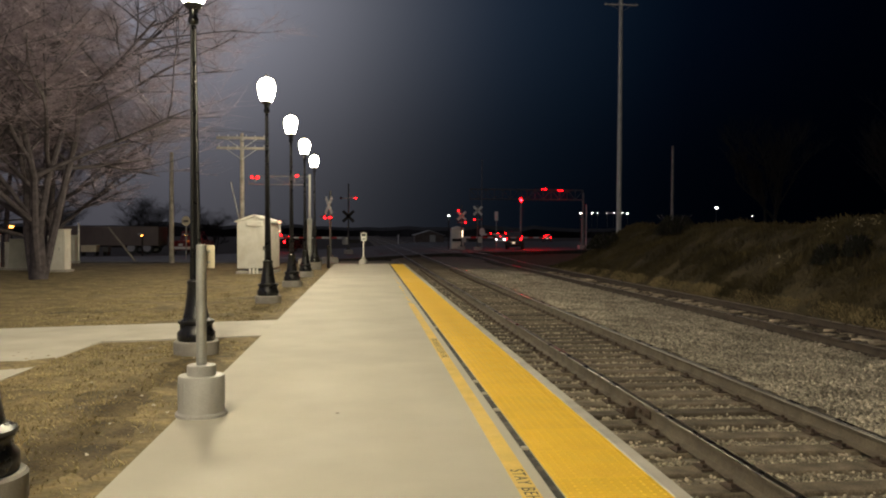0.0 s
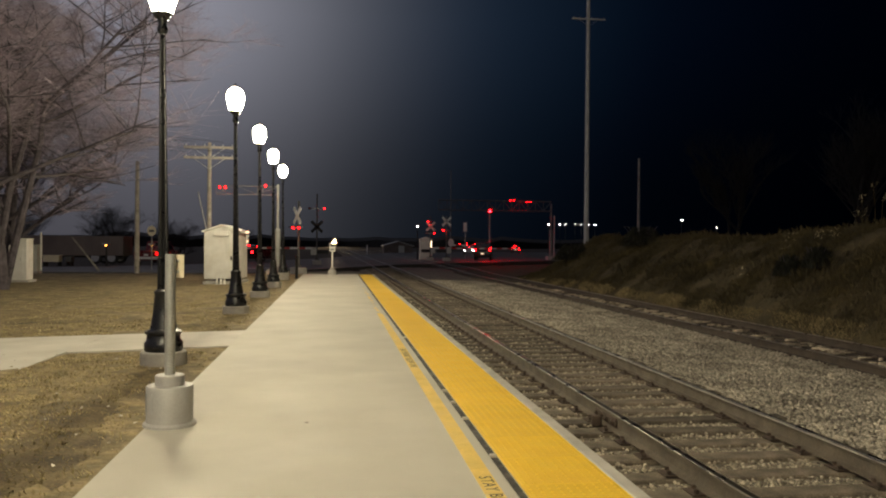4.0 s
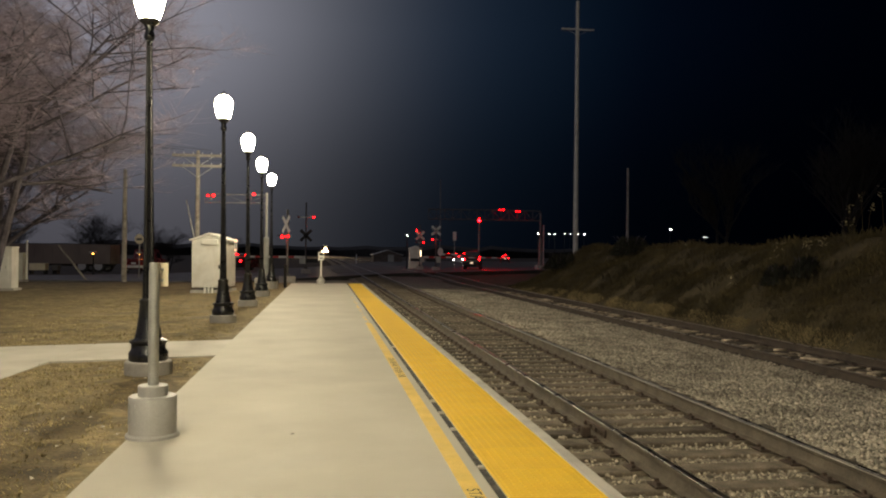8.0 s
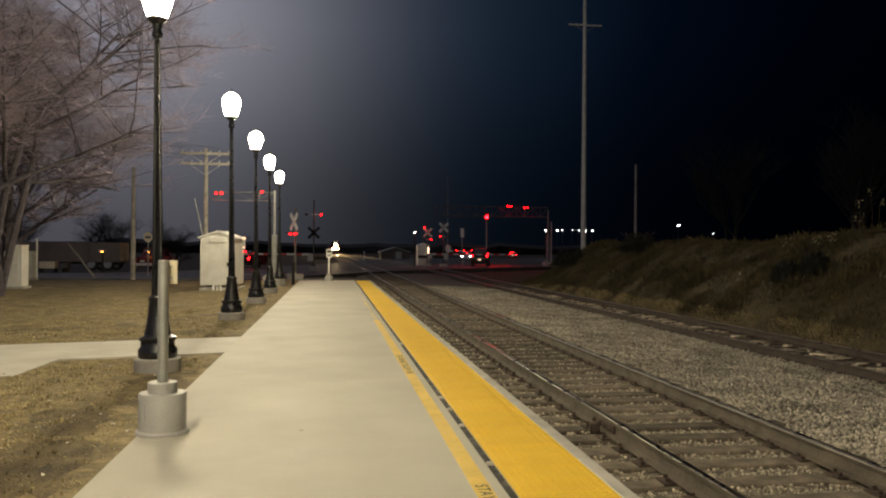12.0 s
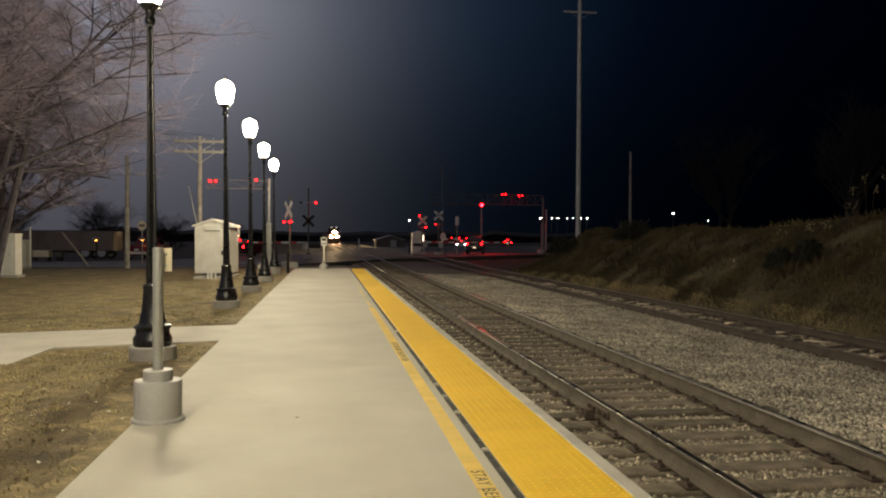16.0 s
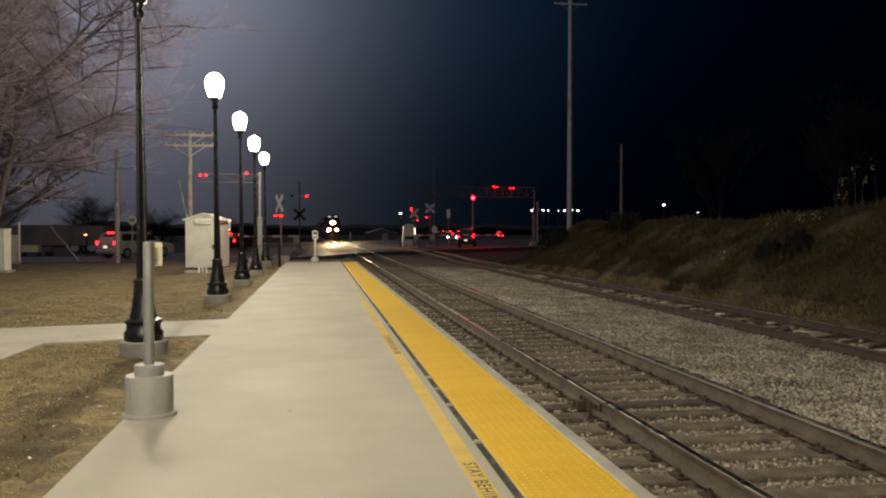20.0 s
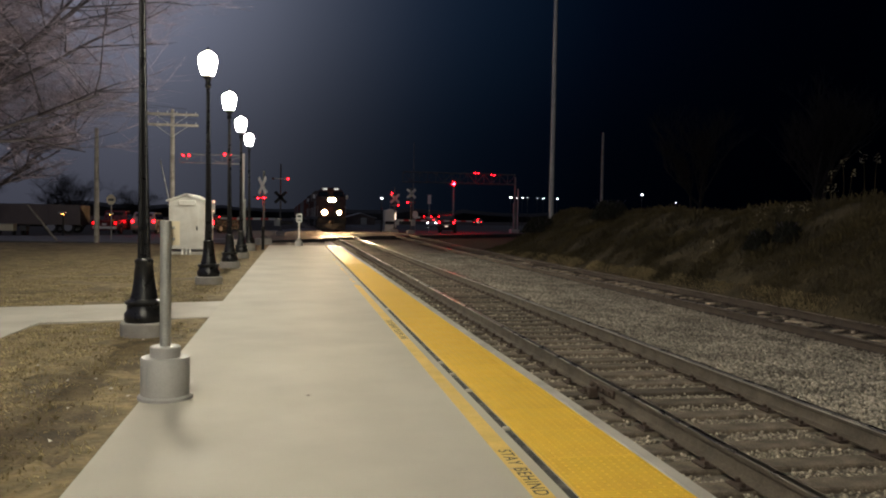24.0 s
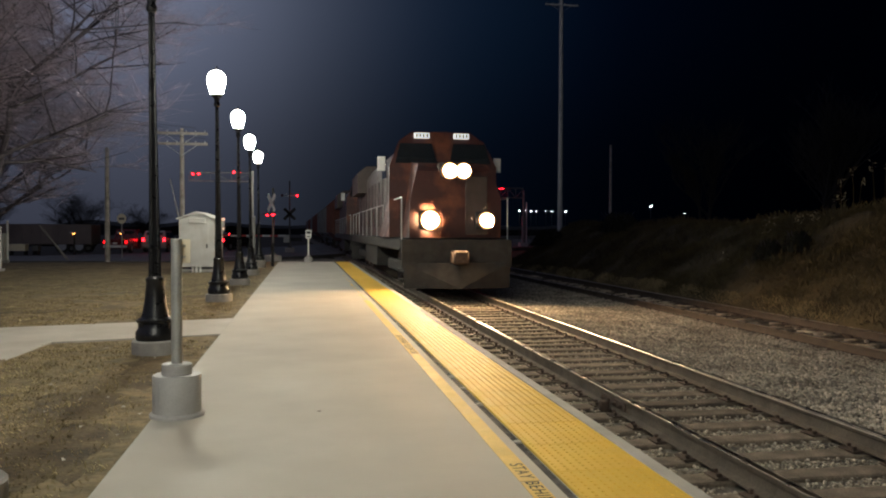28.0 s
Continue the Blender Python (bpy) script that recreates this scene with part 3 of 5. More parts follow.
# ---- lamps, posts and signs by the platform ----
def lamp_post(at, footing=0.16):
    t = thing("street_lamp", at, "black cast-iron platform lamp post with glowing acorn lantern", "street lamp", "platform lamps")
    g = Geo()
    g.lathe([(0.28, -0.35), (0.28, footing - 0.015), (0.265, footing)], 28)
    part("footing", g, BASE_CONCRETE, t, "round grey concrete footing")
    z = footing
    g = Geo()
    g.lathe([(0.225, z), (0.235, z + 0.03), (0.235, z + 0.10), (0.205, z + 0.14), (0.20, z + 0.20), (0.225, z + 0.225), (0.225, z + 0.25), (0.165, z + 0.28), (0.135, z + 0.42), (0.118, z + 0.55), (0.105, z + 0.70), (0.112, z + 0.72), (0.112, z + 0.745), (0.085, z + 0.77)], 20)
    part("base", g, BLACK_IRON, t, "fluted flared black base")
    for i in range(4):
        a = math.pi / 4 + i * math.pi / 2
        g = Geo()
        g.box((0.20 * math.cos(a), 0.20 * math.sin(a), z + 0.20), (0.05, 0.05, 0.06), 0.012)
        part("base_lug", g, BLACK_IRON, t)
    n = 16
    prof = [(0.074, z + 0.765), (0.062, z + 1.5), (0.048, z + 2.6), (0.036, z + 3.97)]
    g = Geo()
    v, f = [], []
    for r, h in prof:
        for i in range(n * 2):
            a = math.pi * i / n
            rr = r * (1.0 if i % 2 else 0.84)
            v.append((rr * math.cos(a), rr * math.sin(a), h))
    for j in range(len(prof) - 1):
        for i in range(2 * n):
            k = (i + 1) % (2 * n)
            f.append((j * 2 * n + i, j * 2 * n + k, (j + 1) * 2 * n + k, (j + 1) * 2 * n + i))
    g.add(v, f)
    part("shaft", g, BLACK_IRON, t, "tapered fluted shaft")
    g = Geo()
    g.lathe([(0.044, z + 3.97), (0.065, z + 4), (0.065, z + 4.04), (0.05, z + 4.08), (0.06, z + 4.15), (0.115, z + 4.20), (0.12, z + 4.235)], 18)
    part("fitter", g, BLACK_IRON, t, "black lantern holder")
    g = Geo()
    g.lathe([(0.115, z + 4.235), (0.135, z + 4.29), (0.162, z + 4.38), (0.183, z + 4.48), (0.187, z + 4.55), (0.175, z + 4.62), (0.138, z + 4.68), (0.075, z + 4.72), (0.03, z + 4.73)], 18)
    part("globe", g, LAMP_GLOW, t, "glowing white acorn globe")
    g = Geo()
    g.lathe([(0.03, z + 4.73), (0.042, z + 4.755), (0.025, z + 4.79), (0.01, z + 4.83)], 12)
    part("finial", g, BLACK_IRON, t, "small black finial")
    return t


lamp0 = lamp_post(pose(-2.22, 4.45, -0.04))
for x, y, dz in ((-2.14, 10.0, -0.03), (-2.14, 17.35, -0.04), (-2.14, 22.9, -0.05), (-2.19, 28.6, -0.06), (-2.28, 35.3, 0.02)):
    copy_thing(lamp0, pose(x, y, dz, 0, -0.5, 0))
for y in (-1.2, -6.9):
    copy_thing(lamp0, pose(-2.14, y, -0.04, 0, 0, 20))


def mooring_sign_post(at):
    """The bollard-footed sign post on the platform's edge."""
    t = thing("sign_post", at, "galvanised sign post on a round grey weighted foot", "sign post")
    g = Geo()
    g.lathe([(0.208, 0.0), (0.208, 0.022), (0.20, 0.03), (0.185, 0.034), (0.185, 0.317), (0.178, 0.327)], 40)
    drum = part("foot", g, GALV_PAINT, t, "round grey painted steel foot")
    g = Geo()
    g.lathe([(0.115, 0.325), (0.115, 0.405), (0.108, 0.412)], 32)
    part("collar", g, GALV_PAINT, drum)
    g = Geo()
    for k in (-1, 1):
        g.box((-0.02 + 0.035 * k, -0.185, 0.20), (0.012, 0.006, 0.16), m=Matrix.Rotation(radians(-40), 4, "Z"))
    part("slot", g, SIGN_BACK, drum)
    g = Geo()
    g.lathe([(0.042, 0.41), (0.042, 1.39), (0.038, 1.395)], 24)
    part("post", g, GALV, t, "round galvanised steel tube")
    g = Geo()
    g.box((0.055, 0.055, 1.295), (0.085, 0.006, 0.19), 0.002)
    part("sign_plate", g, SIGN_AMBER, t, "small buff sign plate seen from the back")
    for z in (1.25, 1.34):
        g = Geo()
        g.box((0.02, 0.047, z), (0.08, 0.012, 0.02), 0.003)
        part("bracket", g, GALV, t)
    return t


mooring_sign_post(pose(-1.345, 6.37, 0.0))


def end_sign(at):
    t = thing("sign_post", at, "small sign on a thin white post in a concrete foot", "sign post")
    g = Geo()
    g.lathe([(0.21, 0.0), (0.21, 0.14), (0.15, 0.24)], 24)
    part("foot", g, BASE_CONCRETE, t, "round concrete foot")
    g = Geo()
    g.lathe([(0.09, 0.24), (0.09, 0.34), (0.07, 0.36)], 20)
    part("collar", g, BASE_CONCRETE, t)
    g = Geo()
    g.lathe([(0.035, 0.36), (0.035, 1.52)], 12)
    part("post", g, PAINT_WHITE, t, "thin white post")
    g = Geo()
    g.box((0, -0.045, 1.30), (0.27, 0.012, 0.40), 0.004)
    plate = part("sign_plate", g, SIGN_BACK, t, "grey plate with dark bars")
    part("sign_mark", Geo().box((0, -0.053, 1.39), (0.19, 0.004, 0.12)), BLACK_PLATE, plate)
    part("sign_mark", Geo().box((0, -0.053, 1.20), (0.16, 0.004, 0.05)), BLACK_PLATE, plate)
    return t


end_sign(pose(-0.14, 37.8, 0.0))

g = Geo()
g.lathe([(0.11, -0.2), (0.11, 0.0), (0.07, 0.02), (0.07, 0.95), (0.085, 0.97), (0.085, 1.03), (0.03, 1.08)], 16)
single("bollard", g, BLACK_IRON, "short black iron bollard at the platform's end", "bollard", at=pose(-1.75, 36.6, -0.15))


# ---- signal hut and cabinets ----
def signal_hut(at):
    t = thing("signal_hut", at, "pale aluminium signal hut with a low gabled roof", "signal hut")
    w, d, h = 1.30, 2.1, 2.04
    g = Geo()
    g.box((0, d / 2, 0.05), (w + 0.1, d + 0.1, 0.16), 0.02)
    part("pad", g, BASE_CONCRETE, t, "concrete pad")
    g = Geo()
    g.prism([(-w / 2, 0.22), (w / 2, 0.22), (w / 2, h), (0, h + 0.23), (-w / 2, h)], 0, d, "y")
    body = part("body", g, HUT_METAL, t, "pale aluminium body", smooth=False)
    g = Geo()
    for s in (-1, 1):
        g.add([(0, -0.1, h + 0.29), (s * (w / 2 + 0.09), -0.1, h + 0.03), (s * (w / 2 + 0.09), d + 0.1, h + 0.03), (0, d + 0.1, h + 0.29),
               (0, -0.1, h + 0.25), (s * (w / 2 + 0.09), -0.1, h - 0.02), (s * (w / 2 + 0.09), d + 0.1, h - 0.02), (0, d + 0.1, h + 0.25)],
              [(0, 1, 2, 3), (4, 7, 6, 5), (0, 4, 5, 1), (1, 5, 6, 2), (2, 6, 7, 3)])
    part("roof", g, PAINT_WHITE, t, "white sheet-metal gable roof", smooth=False)
    g = Geo()
    g.box((-0.05, -0.012, 1.08), (0.96, 0.02, 1.66), 0.006)
    door = part("door", g, HUT_METAL, t, "flush metal door")
    g = Geo()
    g.box((0.38, -0.04, 1.02), (0.05, 0.05, 0.16), 0.008)
    part("handle", g, BLACK_PLATE, door)
    g = Geo()
    g.box((0.02, -0.05, 1.97), (0.62, 0.10, 0.20), 0.015)
    part("vent_hood", g, HUT_METAL, t, "shaded vent hood under the gable")
    for k in (-0.14, 0.0, 0.14):
        g = Geo()
        g.lathe([(0.045, -0.04), (0.045, 0.24)], 12, at=(k, -0.1, 0))
        part("conduit", g, PAINT_WHITE, t, "short white conduit")
    g = Geo()
    for i in range(5):
        g.box((w / 2 + 0.006, 0.25 + 0.4 * i, 1.1), (0.012, 0.05, 1.7))
    part("side_rib", g, HUT_METAL, body)
    g = Geo()
    g.box((w / 2 + 0.15, 0.25, 2.0), (0.32, 0.05, 0.05), 0.01)
    g.box((w / 2 + 0.31, 0.25, 1.84), (0.09, 0.10, 0.52), 0.02)
    lamp = part("wall_lamp", g, GALV, t, "wall lamp housing")
    part("lamp_lens", Geo().lathe([(0.055, 0), (0.055, 0.03), (0.03, 0.05)], 12, m=pose(w / 2 + 0.31, 0.205, 2.04, 90)), WALL_LAMP, lamp, "warm glowing lens")
    part("lamp_lens", Geo().lathe([(0.035, 0), (0.035, 0.03), (0.02, 0.05)], 12, m=pose(w / 2 + 0.31, 0.205, 1.68, 90)), WALL_LAMP, lamp, "warm glowing lens")
    return t


signal_hut(pose(-4.37, 31.2, -0.14, 0, 0, -3))


def cabinet(at, w, d, h, label, taper=0.0, material=None):
    t = thing("equipment_cabinet", at, label, "utility cabinet", "utility cabinets")
    g = Geo()
    g.box((0, 0, 0.04), (w + 0.2, d + 0.2, 0.12), 0.01)
    part("pad", g, BASE_CONCRETE, t)
    g = Geo()
    g.prism([(-w / 2, 0.1), (w / 2, 0.1), (w / 2, h), (-w / 2 + taper, h)], -d / 2, d / 2, "y")
    part("body", g, material or PAINT_WHITE, t, smooth=False)
    g = Geo()
    g.box((taper / 2, 0, h + 0.02), (w - taper + 0.05, d + 0.05, 0.05), 0.012)
    part("lid", g, material or PAINT_WHITE, t)
    g = Geo()
    g.box((0.06, -d / 2 - 0.008, h * 0.52), (w * 0.6, 0.016, h * 0.7), 0.005)
    door = part("door", g, material or PAINT_WHITE, t)
    g = Geo()
    g.box((w * 0.28, -d / 2 - 0.03, h * 0.55), (0.03, 0.03, 0.14), 0.005)
    part("handle", g, SIGN_BACK, door)
    return t


cabinet(pose(-12.44, 33.0, -0.14), 0.88, 0.7, 1.68, "tall white equipment cabinet with a sloped side on the lawn", 0.38)
cabinet(pose(-15.85, 44.0, -0.2), 0.66, 0.5, 1.45, "grey-green utility cabinet near the road", 0.0, CABINET)
cabinet(pose(-14.4, 34.4, -0.14), 0.74, 0.6, 1.26, "grey-green utility cabinet beside the bare tree", 0.06, CABINET)
cabinet(pose(-14.95, 34.6, -0.14), 0.22, 0.22, 1.12, "narrow white service pedestal on the lawn", 0.0, PAINT_WHITE)
cabinet(pose(-15.75, 34.4, -0.14), 0.8, 0.7, 1.45, "pale equipment cabinet on the lawn", 0.0, PAINT_WHITE)


# ---- poles ----
def utility_pole(at, h, label, arms=(), r=0.15, material=None, group="utility poles"):
    t = thing("utility_pole", at, label, "utility pole", group)
    g = Geo()
    g.tube([(0, 0, -0.4), (0, 0, h * 0.5), (0, 0, h)], r, r * 0.68, 14)
    part("pole", g, material or WOOD_POLE, t)
    for z, w in arms:
        g = Geo()
        g.box((0, -0.12, z), (w, 0.10, 0.12), 0.01)
        arm = part("crossarm", g, material or WOOD_POLE, t)
        for k in range(6):
            x = -w / 2 + 0.12 + (w - 0.24) * k / 5
            g = Geo()
            g.lathe([(0.012, z + 0.05), (0.012, z + 0.08), (0.028, z + 0.09), (0.02, z + 0.12), (0.026, z + 0.13), (0.01, z + 0.16)], 8, at=(x, -0.12, 0))
            part("insulator", g, SIGN_BACK, arm)
        g = Geo()
        for s in (-1, 1):
            g.tube([(0, -0.13, z - 0.55), (s * w * 0.3, -0.13, z - 0.05)], 0.015, n=6)
        part("brace", g, GALV, t)
    return t


utility_pole(pose(-10.3, 43.0, -0.2), 5.9, "weathered wooden pole without crossarms", r=0.14)
utility_pole(pose(-6.1, 39.5, -0.2), 6.55, "wooden utility pole with two crossarms", ((6.3, 2.4), (5.8, 2.4)), r=0.13)
utility_pole(pose(19.75, 60.5, 0.2), 21.5, "tall pale power pole with one crossarm above the bank", ((19.2, 2.7),), r=0.20, material=STEEL_POLE)
utility_pole(pose(21.9, 150.0, -0.4), 16.0, "slim dark pole far beyond the crossing", r=0.10)
utility_pole(pose(26.0, 92.0, -0.2), 5.2, "short pale pole beside the far signal arm", r=0.09, material=STEEL_POLE)
utility_pole(pose(31.0, 78.0, 0.0), 10.5, "thin dark wooden pole behind the bank", r=0.16)

g = Geo()
g.tube([(0, 0, -0.2), (0, 0, 2.15)], 0.055, 0.05, 10)
single("marker_post", g, PAINT_WHITE, "thin white marker post on the lawn", "marker post", at=pose(-15.5, 44.3, -0.2))
g = Geo()
g.tube([(-13.3, 47.2, -0.3), (-14.8, 47.0, 1.75)], 0.06, 0.055, 10)
single("leaning_pole", g, WOOD_POLE, "pale leaning wooden stub pole by the road", "pole")
g = Geo()
g.tube([(-6.1, 42.0, -0.3), (-7.05, 42.0, 4.1)], 0.03, n=8)
single("guy_guard", g, GALV, "slanting guy wire with grey guard beside a pole", "guy wire")

# overhead wires
for k, (z, dx) in enumerate(((6.45, -1.1), (6.45, -0.65), (6.45, 0.65), (5.95, 1.1), (5.95, -1.1))):
    a, b = Vector((-6.1 + dx, 39.4, z - 0.08)), Vector((-30 + dx, 12, z + 2.5))
    pts = [a.lerp(b, i / 12) - Vector((0, 0, 1.0 * (1 - (2 * i / 12 - 1) ** 2))) for i in range(13)]
    g = Geo()
    g.tube(pts, 0.012, n=5)
    single("overhead_wire", g, BLACK_PLATE, "thin sagging overhead wire from the utility pole", "wire", "overhead wires")


# ---- crossing signals ----
def flasher(parent, x, y, z, lit=True, size=0.15, material=None):
    """A round red flasher on a black backplate, facing -y."""
    g = Geo()
    g.lathe([(size * 1.9, 0), (size * 1.9, 0.02)], 20, m=pose(x, y, z, 90))
    plate = part("backplate", g, BLACK_PLATE, parent, "round black backplate")
    g = Geo()
    g.lathe([(size, 0), (size, 0.05), (size * 0.6, 0.09)], 16, m=pose(x, y - 0.02, z, 90))
    part("lens", g, (material or RED_FAR) if lit else RED_PAINT, plate, "glowing red lens" if lit else "unlit red lens")
    g = Geo()
    v, f = [], []
    for j, yy in enumerate((-0.03, -0.32)):
        for i in range(9):
            a = math.pi * i / 8
            v.append((x + size * 1.15 * math.cos(a), y + yy, z + size * 1.15 * math.sin(a)))
    f = [(i, i + 1, 10 + i, 9 + i) for i in range(8)]
    g.add(v, f)
    part("hood", g, BLACK_PLATE, plate)
    return plate


def crossing_signal(at, label, gate=0.0, height=4.2, lit=(True, True), arm=0.36, drop=1.45, buck=0.8, extra=(), gate_z=1.28, blade=None):
    t = thing("crossing_signal", at, label, "crossing signal", "crossing signals")
    g = Geo()
    g.box((0, 0, 0.1), (0.7, 0.7, 0.5), 0.03)
    part("foundation", g, BASE_CONCRETE, t)
    g = Geo()
    g.lathe([(0.16, 0.35), (0.16, 0.45), (0.065, 0.5), (0.06, height)], 14)
    part("mast", g, MAST_GREY, t, "dull grey mast")
    for s in (-1, 1):
        g = Geo()
        g.box((0, 0, 0), (1.22, 0.02, 0.23), 0.003, m=pose(0, -0.1, height - buck, 0, 45 * s, 0))
        part("crossbuck_blade", g, blade or SIGN_WHITE, t, "dark back of a crossbuck blade" if blade else "white crossbuck blade")
    g = Geo()
    g.box((0, -0.05, height - drop), (2 * arm + 0.28, 0.06, 0.06), 0.01)
    part("flasher_arm", g, GALV, t)
    flasher(t, -arm, -0.12, height - drop, lit[0], 0.055)
    flasher(t, arm, -0.12, height - drop, lit[1], 0.055)
    for x, z in extra:
        flasher(t, x, -0.12, z, True, 0.055)
    if gate:
        g = Geo()
        g.box((0.25 * (1 if gate > 0 else -1), 0, 1.05), (0.45, 0.45, 0.6), 0.03)
        part("gate_machine", g, SIGN_BACK, t, "grey gate mechanism box")
        n = int(abs(gate) / 0.6)
        for i in range(n):
            g = Geo()
            x = (0.3 + 0.6 * i + 0.3) * (1 if gate > 0 else -1)
            g.box((x, -0.2, gate_z), (0.597, 0.05, 0.16 - 0.06 * i / n), 0.004)
            part("gate_stripe", g, RED_PAINT if i % 2 else SIGN_WHITE, t, "red gate stripe" if i % 2 else "white gate stripe")
        for k in (0.45, 0.7, 0.97):
            g = Geo()
            g.lathe([(0.03, 0), (0.04, 0.03), (0.04, 0.06), (0.015, 0.08)], 10, at=(gate * k, -0.2, gate_z + 0.07))
            part("gate_lamp", g, BRAKE_GLOW, t, "small glowing red gate lamp")
        g = Geo()
        g.box((-0.5 * (1 if gate > 0 else -1), 0, 1.0), (0.9, 0.16, 0.3), 0.02)
        part("counterweight", g, BLACK_PLATE, t)
    return t


def cantilever(at, reach, height, label, lamps, mast=0.16, deep=0.2, rod=0.02):
    """A crossing cantilever: a mast with a truss arm that reaches along -x (reach below 0) or +x."""
    t = thing("cantilever_signal", at, label, "crossing signal", "crossing signals")
    s = 1 if reach > 0 else -1
    g = Geo()
    g.box((0, 0, 0.15), (1.0, 1.0, 0.55), 0.04)
    part("foundation", g, BASE_CONCRETE, t)
    g = Geo()
    g.lathe([(mast * 1.5, 0.42), (mast * 1.5, 0.5), (mast, 0.55), (mast, height * 0.56), (mast * 0.45, height * 0.57), (mast * 0.42, height + 0.3)], 18)
    part("mast", g, MAST_DULL, t, "stepped galvanised mast")
    for z in (height - deep, height + deep):
        g = Geo()
        g.tube([(0, 0, z), (reach, 0, z)], rod, n=8)
        part("chord", g, MAST_GREY, t, "round truss chord")
    n = max(3, int(abs(reach) / 0.9))
    for i in range(n):
        a, b = reach * i / n, reach * (i + 1) / n
        g = Geo()
        g.tube([(a, 0, height - deep), (b, 0, height + deep)] if i % 2 else [(a, 0, height + deep), (b, 0, height - deep)], rod * 0.5, n=6)
        g.tube([(b, 0, height - deep), (b, 0, height + deep)], rod * 0.5, n=6)
        part("lattice", g, MAST_GREY, t)
    for x, dz, lit in lamps:
        wide = 0.13 if deep < 0.3 else 0.20
        g = Geo()
        g.box((x, -0.06, height + dz), (2 * wide + 0.2, 0.05, 0.05), 0.01)
        g.box((x, -0.04, height + dz / 2), (0.05, 0.05, abs(dz) + 0.1), 0.01)
        part("lamp_hanger", g, MAST_GREY, t)
        for k in (-wide, wide):
            flasher(t, x + k, -0.15, height + dz, lit, 0.035 if deep < 0.3 else 0.06)
    return t


# left-hand mast at the platform's end with its arm over the road
cantilever(pose(-2.75, 38.6, -0.2), -2.9, 4.2, "galvanised crossing cantilever with two glowing red flashers", ((-0.72, 0.22, True), (-2.58, 0.12, True)), 0.13)
crossing_signal(pose(-2.0, 44.0, -0.2, 0, 0, -62), "crossing signal with white crossbuck and glowing red flashers", 0, 4.0, (True, True))
crossing_signal(pose(-1.45, 63.5, -0.2), "slim crossing mast with a lowered striped gate", -6.6, 5.6, (False, True), 0.58, 1.15, 2.6, blade=BLACK_PLATE)
crossing_signal(pose(9.75, 81.0, -0.2), "crossing signal beside the road with lowered striped gate", 9.0, 4.6, (False, True), 0.36, 1.8, 1.1, ((-0.32, 4.04),))
crossing_signal(pose(11.0, 78.0, -0.2), "crossing signal with a glowing red flasher beside the road", 2.9, 4.5, (True, False), 0.36, 1.43, 0.55, (), 1.6)
cantilever(pose(24.5, 88.0, -0.2), -13.0, 6.1, "long galvanised truss cantilever over the road with red flashers", ((-4.62, 0.62, True), (-2.71, 0.48, True)), 0.2, 0.55, 0.06)


def wayside_signal(at):
    t = thing("railway_signal", at, "railway signal glowing bright red on a slim mast", "railway signal")
    g = Geo()
    g.box((0, 0, 0.1), (0.6, 0.6, 0.5), 0.03)
    part("foundation", g, BASE_CONCRETE, t)
    g = Geo()
    g.lathe([(0.07, 0.3), (0.06, 5.95)], 12)
    part("mast", g, GALV, t)
    g = Geo()
    g.lathe([(0.38, 0), (0.38, 0.03)], 24, m=pose(0, -0.12, 5.9, 90))
    part("target", g, BLACK_PLATE, t, "round black target")
    g = Geo()
    g.lathe([(0.15, 0), (0.15, 0.05), (0.08, 0.1)], 16, m=pose(0, -0.15, 5.9, 90))
    part("lens", g, RED_GLOW, t, "bright glowing red lens")
    g = Geo()
    g.box((0.0, 0.1, 1.2), (0.5, 0.35, 0.9), 0.02)
    part("relay_case", g, SIGN_BACK, t)
    for z in (0.8 + 0.3 * i for i in range(12)):
        g = Geo()
        g.tube([(-0.15, 0.12, z), (0.15, 0.12, z)], 0.012, n=5)
        part("rung", g, GALV, t)
    return t


wayside_signal(pose(18.7, 95.0, -0.3))


def traffic_sign(at, h, kind, label):
    t = thing("traffic_sign", at, label, "traffic sign")
    g = Geo()
    g.box((0, 0.03, h / 2), (0.06, 0.04, h), 0.004)
    part("post", g, GALV, t)
    n = 8
    g = Geo()
    if kind == "octagon":
        pts = [(0.31 * math.cos(math.pi / 8 + i * math.pi / 4), h - 0.35 + 0.31 * math.sin(math.pi / 8 + i * math.pi / 4)) for i in range(n)]
        g.prism(pts, -0.006, 0.006, "y")
    elif kind == "round":
        g.lathe([(0.29, -0.006), (0.29, 0.006)], 20, m=pose(0, 0, h - 0.3, 90) @ Matrix.Diagonal((1.0, 1.4, 1.0, 1)))
    else:
        g.box((0, 0, h - 0.5), (0.38, 0.012, 0.98), 0.003)
    plate = part("sign_plate", g, SIGN_AMBER if kind == "octagon" else SIGN_WHITE, t)
    if kind == "octagon":
        g = Geo()
        g.box((0, -0.01, h - 0.35), (0.36, 0.004, 0.14))
        part("sign_mark", g, MAST_GREY, plate, "dull dark band")
    return t


traffic_sign(pose(-11.0, 49.5, -0.2, 0, 0, -20), 2.7, "octagon", "buff octagonal road sign with a dark band on a steel post")
traffic_sign(pose(11.75, 80, -0.2), 2.15, "round", "pale oval sign on a short post by the gate")
traffic_sign(pose(14.2, 86, -0.2), 4.1, "plate", "white plate hung by the crossing")


